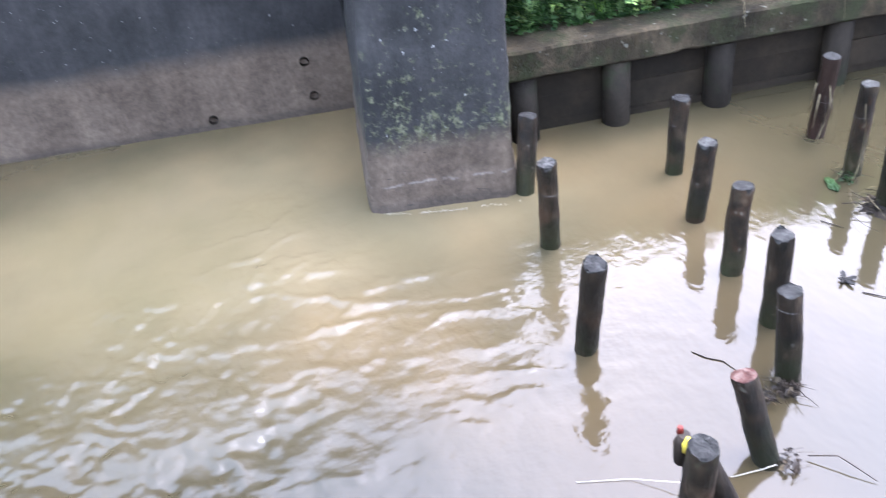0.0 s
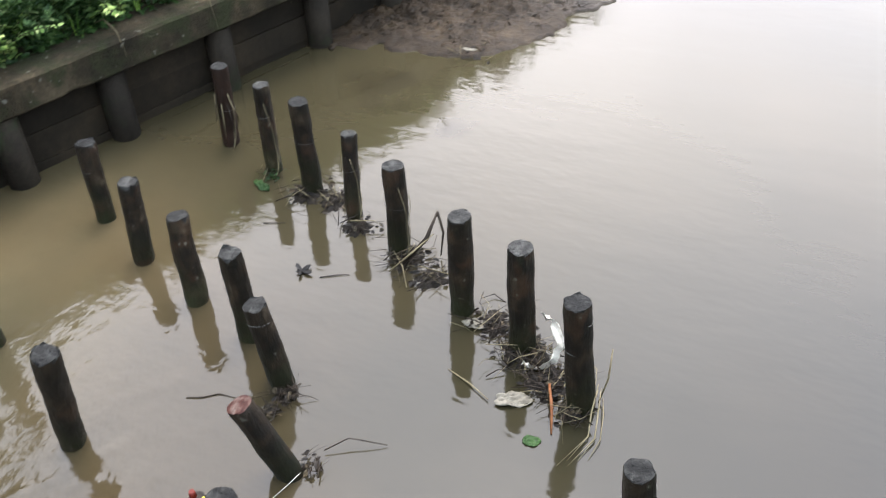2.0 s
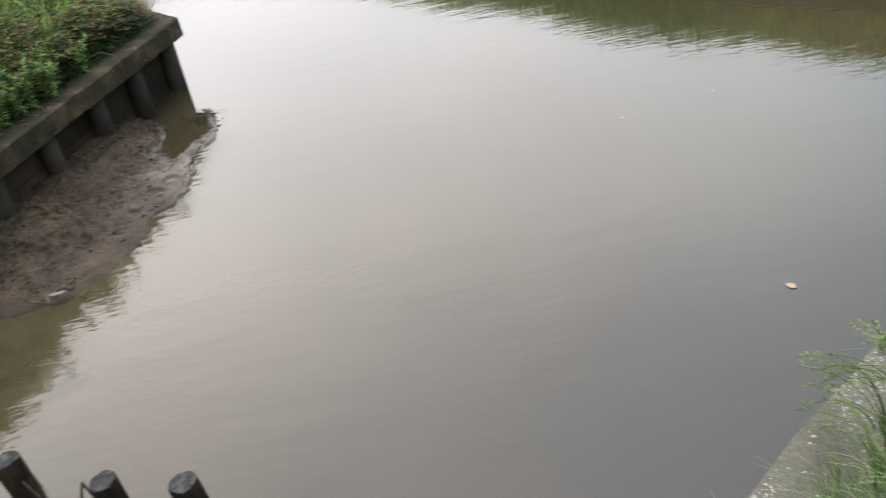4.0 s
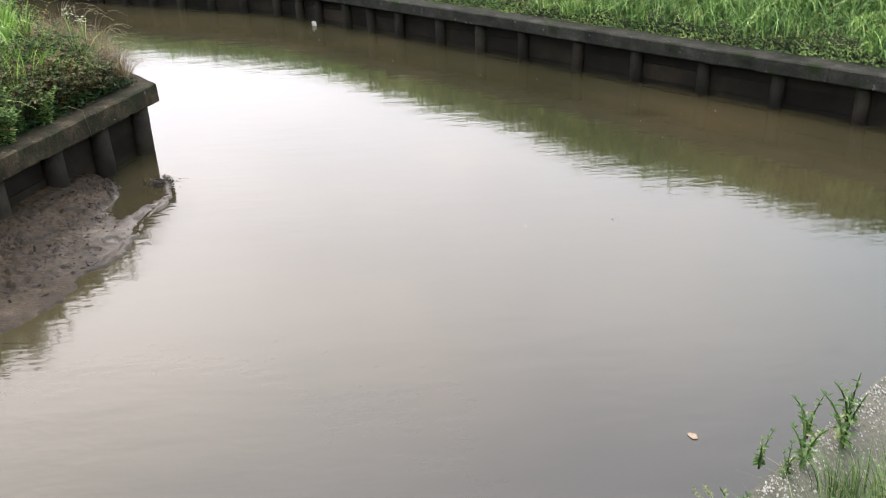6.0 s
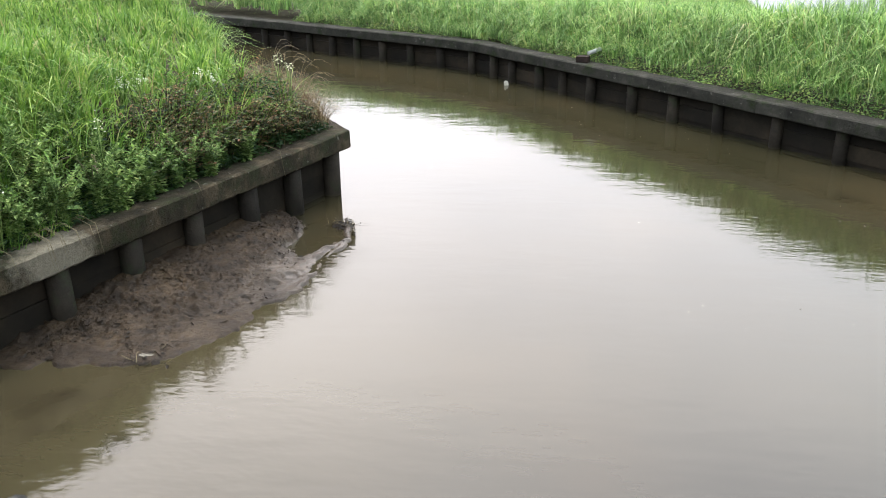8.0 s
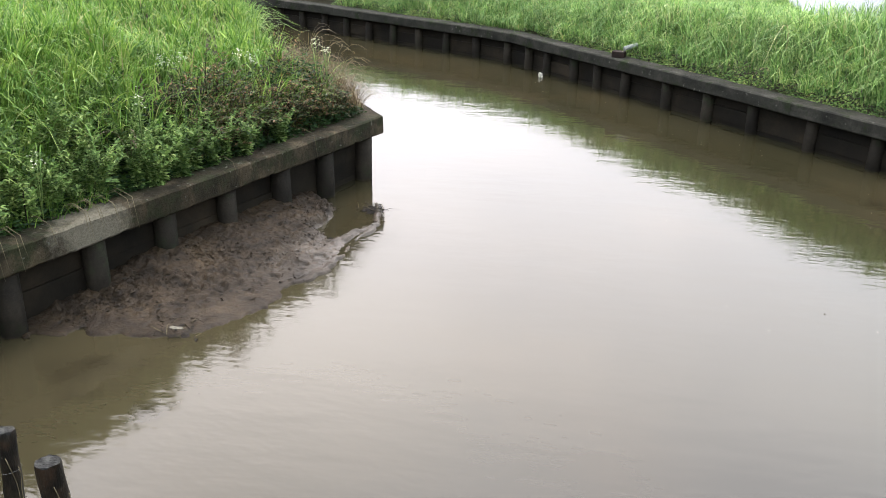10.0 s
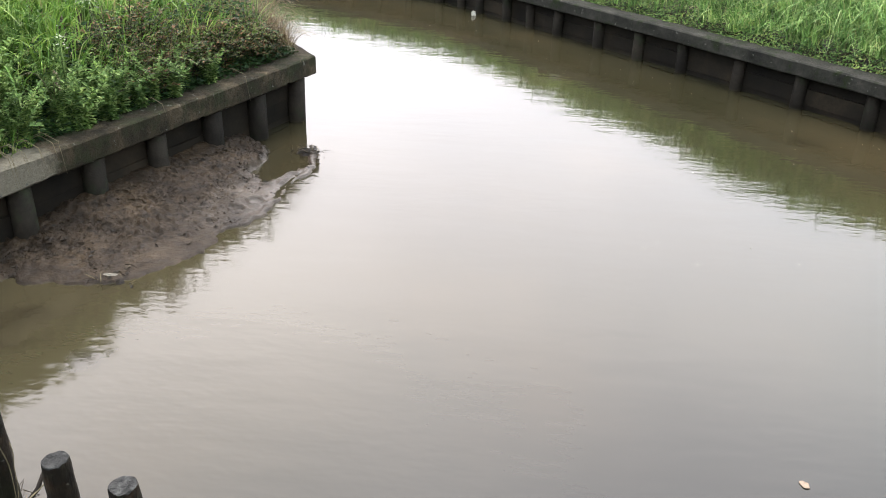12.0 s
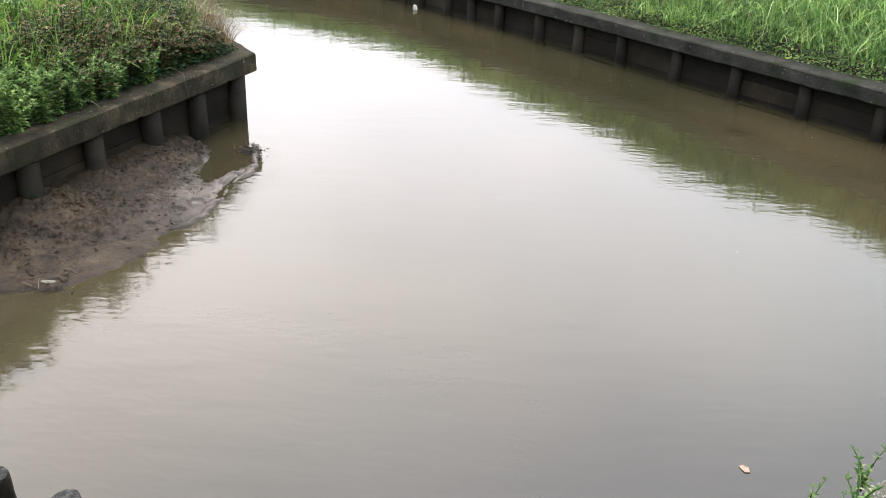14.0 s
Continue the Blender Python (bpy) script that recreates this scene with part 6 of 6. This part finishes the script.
ribbon("plastic_scrap", "torn white plastic film curled round the back of a stake", "litter",
       [(-1.22, 2.79, 0.17), (-1.15, 2.74, 0.19), (-1.09, 2.68, 0.13), (-1.10, 2.62, 0.06), (-1.16, 2.57, 0.025), (-1.24, 2.58, 0.02)], [0.012, 0.020, 0.024, 0.030, 0.026, 0.014], WHITE_SCRAP)
sheet("paper_scrap", "soaked beige paper lying on the water", "litter", (-1.20, 2.36, 0.012), (0.15, 0.07), PAPER, (3, 4, 25), 0.03, 8)
sheet("green_leaf", "round green leaf floating on the water", "leaf", (-1.05, 2.17, 0.004), (0.07, 0.045), DARK_LEAF, (0, 3, 10), 0.012, 2)
sheet("green_leaf", "green leaf caught at a stake's foot", "leaf", (-3.23, 3.36, 0.012), (0.11, 0.05), DARK_LEAF, (0, 6, -20), 0.03, 6)
sheet("yellow_leaf", "yellowing leaf on twigs beside a stake", "leaf", (-1.55, 2.74, 0.02), (0.11, 0.05), PAPER, (4, 6, 15), 0.02, 9)
sheet("pale_leaf", "pale leaf floating near the concrete edge", "leaf", (1.80, 3.86, 0.002), (0.036, 0.050), PALE_LEAF, (0, 0, 30), 0.004, 4)
sheet("foam_scrap", "scrap of white foam floating by the far wall", "litter", (-0.85, 15.78, 0.03), (0.07, 0.10), WHITE_SCRAP, (60, 0, 20), 0.05, 12)
tagged(part("orange_stalk", tube([(-1.07, 2.47, 0.06), (-1.02, 2.36, 0.03), (-0.98, 2.24, 0.004)], [0.006, 0.008, 0.004], 7), ORANGE), "orange plant stalk lying on the debris", "stalk")
reeds = empty("reeds", "bent pale reeds hanging from the debris at a stake", "reed", at=(-0.86, 2.45, 0))
for k in range(5):
    a = random.uniform(-0.05, 0.09)
    part("reed", tube([(a * 0.5, 0.06, 0.03 + 0.02 * k), (a, -0.06, 0.06), (a + 0.02, -0.17, 0.02), (a - 0.03 * k * 0.5, -0.28 - 0.02 * k, 0.004)], [0.0018, 0.0028, 0.0025, 0.001], 5), STRAW, reeds)
part("reed", tube([(0.02, 0.05, 0.0), (0.04, 0.10, 0.12), (0.03, 0.17, 0.24)], [0.004, 0.005, 0.003], 5), STRAW, reeds)
tagged(part("straw_stem", tube([(-1.56, 2.42, 0.004), (-1.43, 2.37, 0.012), (-1.31, 2.31, 0.012)], [0.002, 0.004, 0.003], 5), STRAW), "single pale straw floating on the water", "straw")


def lobed_leaf(at):
    """A dark dead leaf with five lobes, curled a little."""
    bm = bmesh.new()
    rim = []
    for k in range(30):
        a = 2 * math.pi * k / 30
        r = (0.018 + 0.036 * abs(math.cos(2.5 * a)) ** 1.8) * (1 + 0.35 * math.sin(a + 0.6) + 0.15 * math.sin(3 * a))
        rim.append(bm.verts.new((math.cos(a) * r, math.sin(a) * r, 0.012 * abs(math.cos(2.5 * a)) + 0.004 * math.sin(3 * a))))
    mid = bm.verts.new((0, 0, 0.004))
    for k in range(30):
        bm.faces.new((mid, rim[k], rim[(k + 1) % 30]))
    ext = bmesh.ops.extrude_face_region(bm, geom=list(bm.faces))
    bmesh.ops.translate(bm, vec=(0, 0, 0.004), verts=[v for v in ext["geom"] if isinstance(v, bmesh.types.BMVert)])
    bmesh.ops.recalc_face_normals(bm, faces=bm.faces)
    ob = part("dead_leaf", bm, BLACK_LEAF)
    ob.location = at
    tagged(ob, "black lobed dead leaf floating on the water", "leaf")


lobed_leaf((-2.585, 2.757, 0.006))
for label, pts_ in (("thin dark stick floating on the water", [(-2.47, 2.76, 0.004), (-2.38, 2.82, 0.006), (-2.33, 2.84, 0.004)]), ("thin dark stick floating on the water", [(-1.86, 1.76, 0.02), (-1.78, 1.84, 0.05), (-1.72, 1.86, 0.04), (-1.62, 1.90, 0.01)]),
                    ("thin dark stick floating on the water", [(-2.62, 1.78, 0.003), (-2.55, 1.81, 0.004), (-2.49, 1.86, 0.004), (-2.40, 1.87, 0.003)]), ("thin dark stick floating on the water", [(-3.02, 3.05, 0.004), (-2.90, 3.10, 0.006)])):
    tagged(part("stick", tube(pts_, [0.0030] * (len(pts_) - 1) + [0.0015], 5), TWIG), label, "stick")
scrap = empty("float_scrap", "small red and yellow plastic scrap wedged beside a stake", "litter", at=(-1.85, 1.04, 0.60))
part("body", tube([(0, 0, -0.10), (0.0, 0.0, 0.0), (0.005, 0.0, 0.05)], [0.03, 0.034, 0.022], 10), TWIG, scrap)
part("cap", tube([(-0.012, -0.005, 0.045), (-0.014, -0.004, 0.075)], [0.014, 0.010], 8), RED, scrap, "dull red plastic cap")
part("tag", tube([(0.022, -0.012, -0.02), (0.030, -0.010, 0.025), (0.034, -0.006, 0.062)], [0.010, 0.016, 0.009], 8), YELLOW, scrap, "yellow plastic tag")
for label, points in (("pale cord trailing in the water from a stake", ((-2.285, 0.867, 0.005), (-2.174, 1.071, 0.006), (-2.012, 1.224, 0.050))), ("pale cord lying at the foot of the leaning stake", ((-1.955, 1.426, 0.006), (-1.916, 1.549, 0.012), (-1.885, 1.607, 0.040))), ("pale cord stretched over the fallen log", ((-1.928, 0.968, 0.010), (-1.836, 1.095, 0.040), (-1.781, 1.162, 0.120), (-1.763, 1.274, 0.140)))):
    tagged(part("cord", tube(points, 0.0015, 5), WHITE_SCRAP), label, "cord", "pale cords")

# drain fitting on the far coping
drain = empty("drain_pipe", "short grey plastic pipe with a rusty bracket on the far coping", "pipe", at=(0.55, 14.72, 0.60))
part("pipe", tube([(0.0, 0.05, 0.13), (0.20, 0.16, 0.19)], 0.035, 12), PIPE, drain)
part("bracket", prism([(-0.20, -0.06), (0.0, -0.10), (0.04, 0.06), (-0.16, 0.10)], 0.0, 0.10, 0.012), RUST, drain, "rusty iron bracket box")
tagged(part("fence_post", tube([(6.0, 16.05, 0.7), (6.01, 16.05, 1.75)], [0.03, 0.026], 8), TWIG), "thin dark wooden post at the paddy's edge", "post")

# weep holes in the side wall
for x, y, z in ((-6.15, 1.164, 0.16), (-6.428, 0.431, 0.09), (-6.156, 1.147, 0.443)):
    hole = empty("weep_hole", "small weep pipe opening in the channel wall", "weep hole", "weep holes", at=(x, y, z))
    dx, dy = 0.935, -0.355
    ring = bmesh.new()
    for r0, r1, s0, s1 in ((0.034, 0.034, -0.03, 0.02), (0.026, 0.026, 0.02, -0.025)):
        a_ = [ring.verts.new((dx * s0 - dy * r0 * math.cos(t), dy * s0 + dx * r0 * math.cos(t), r0 * math.sin(t))) for t in [2 * math.pi * k / 14 for k in range(14)]]
        b_ = [ring.verts.new((dx * s1 - dy * r1 * math.cos(t), dy * s1 + dx * r1 * math.cos(t), r1 * math.sin(t))) for t in [2 * math.pi * k / 14 for k in range(14)]]
        for k in range(14):
            ring.faces.new((a_[k], a_[(k + 1) % 14], b_[(k + 1) % 14], b_[k]))
    part("pipe_rim", ring, BOARD, hole)

# twigs and chips on the mud
twig_pile("small twig heap at the tip of the mud bank", -1.98, 8.35, 0.10, 40, 0.16, 0.3, 0.05)
twig_pile("scattered twigs on the mud bank", -2.75, 5.55, 0.18, 22, 0.16, 0.35, 0.06)
twig_pile("scattered twigs on the mud bank", -3.0, 6.1, 0.25, 20, 0.14, 0.3, 0.14)
sheet("bark_chip", "pale bark chip lying on the mud", "chip", (-2.70, 5.39, 0.065), (0.09, 0.03), PAPER, (0, 5, 10), 0.01, 2)


# ---- specks afloat ----
def specks():
    """Small pale bits drifting along the far wall and over the calm water."""
    n = 90
    t = rng.uniform(5.0, 16.5, n)
    p = np.array([along(FAR, q)[0] for q in t])
    dr = np.array([along(FAR, q)[1] for q in t])
    o = np.where(rng.uniform(0, 1, n) < 0.6, rng.uniform(0.05, 0.9, n), rng.uniform(0.5, 4.5, n))
    x, y = p[:, 0] - dr[:, 1] * o, p[:, 1] + dr[:, 0] * o
    keep = (y > 4.0) & (x > -1.5)
    v = leaves(np.c_[x, y, np.full(n, 0.004)][keep], rng.uniform(0.005, 0.013, keep.sum()), 0.1, 0.8)
    tagged(quads("floating_specks", v, WHITE_SCRAP), "small pale specks drifting on the calm water", "litter", kind="stuff")


specks()


# ---- foam at the foot of the pier ----
def foam(a, b, bow, n):
    """Flecks of foam in a broken line on the water."""
    t = rng.uniform(0, 1, n)
    gap = np.array([noise.noise(Vector((q * 7, 3, 1))) for q in t]) > -0.15
    t = t[gap]
    n = len(t)
    w = 0.022 * np.array([noise.noise(Vector((q * 5, 1, 3))) for q in t])
    x = a[0] + (b[0] - a[0]) * t + bow * 4 * t * (1 - t) + w + rng.normal(0, 0.007, n)
    y = a[1] + (b[1] - a[1]) * t - 0.4 * w + rng.normal(0, 0.005, n)
    r = rng.uniform(0.0015, 0.006, n)
    corner = np.array([(1, 0, 0), (0, 1, 0), (-1, 0, 0), (0, -1, 0), (0, 0, 0.35), (0, 0, -0.35)], float)
    v = corner[None] * r[:, None, None] * rng.uniform(0.6, 1.5, (n, 6, 1)) + np.stack([x, y, np.full(n, 0.003)], -1)[:, None]
    tri = np.array([(0, 1, 4), (1, 2, 4), (2, 3, 4), (3, 0, 4), (1, 0, 5), (2, 1, 5), (3, 2, 5), (0, 3, 5)])
    f = (np.arange(n)[:, None, None] * 6 + tri[None]).reshape(-1, 3)
    tagged(grid_faces("foam", v.reshape(-1, 3), f, PAPER), "thin broken line of pale foam at the pier's foot", "foam", kind="stuff")


foam((-4.62, 1.02), (-4.22, 1.80), 0.03, 320)
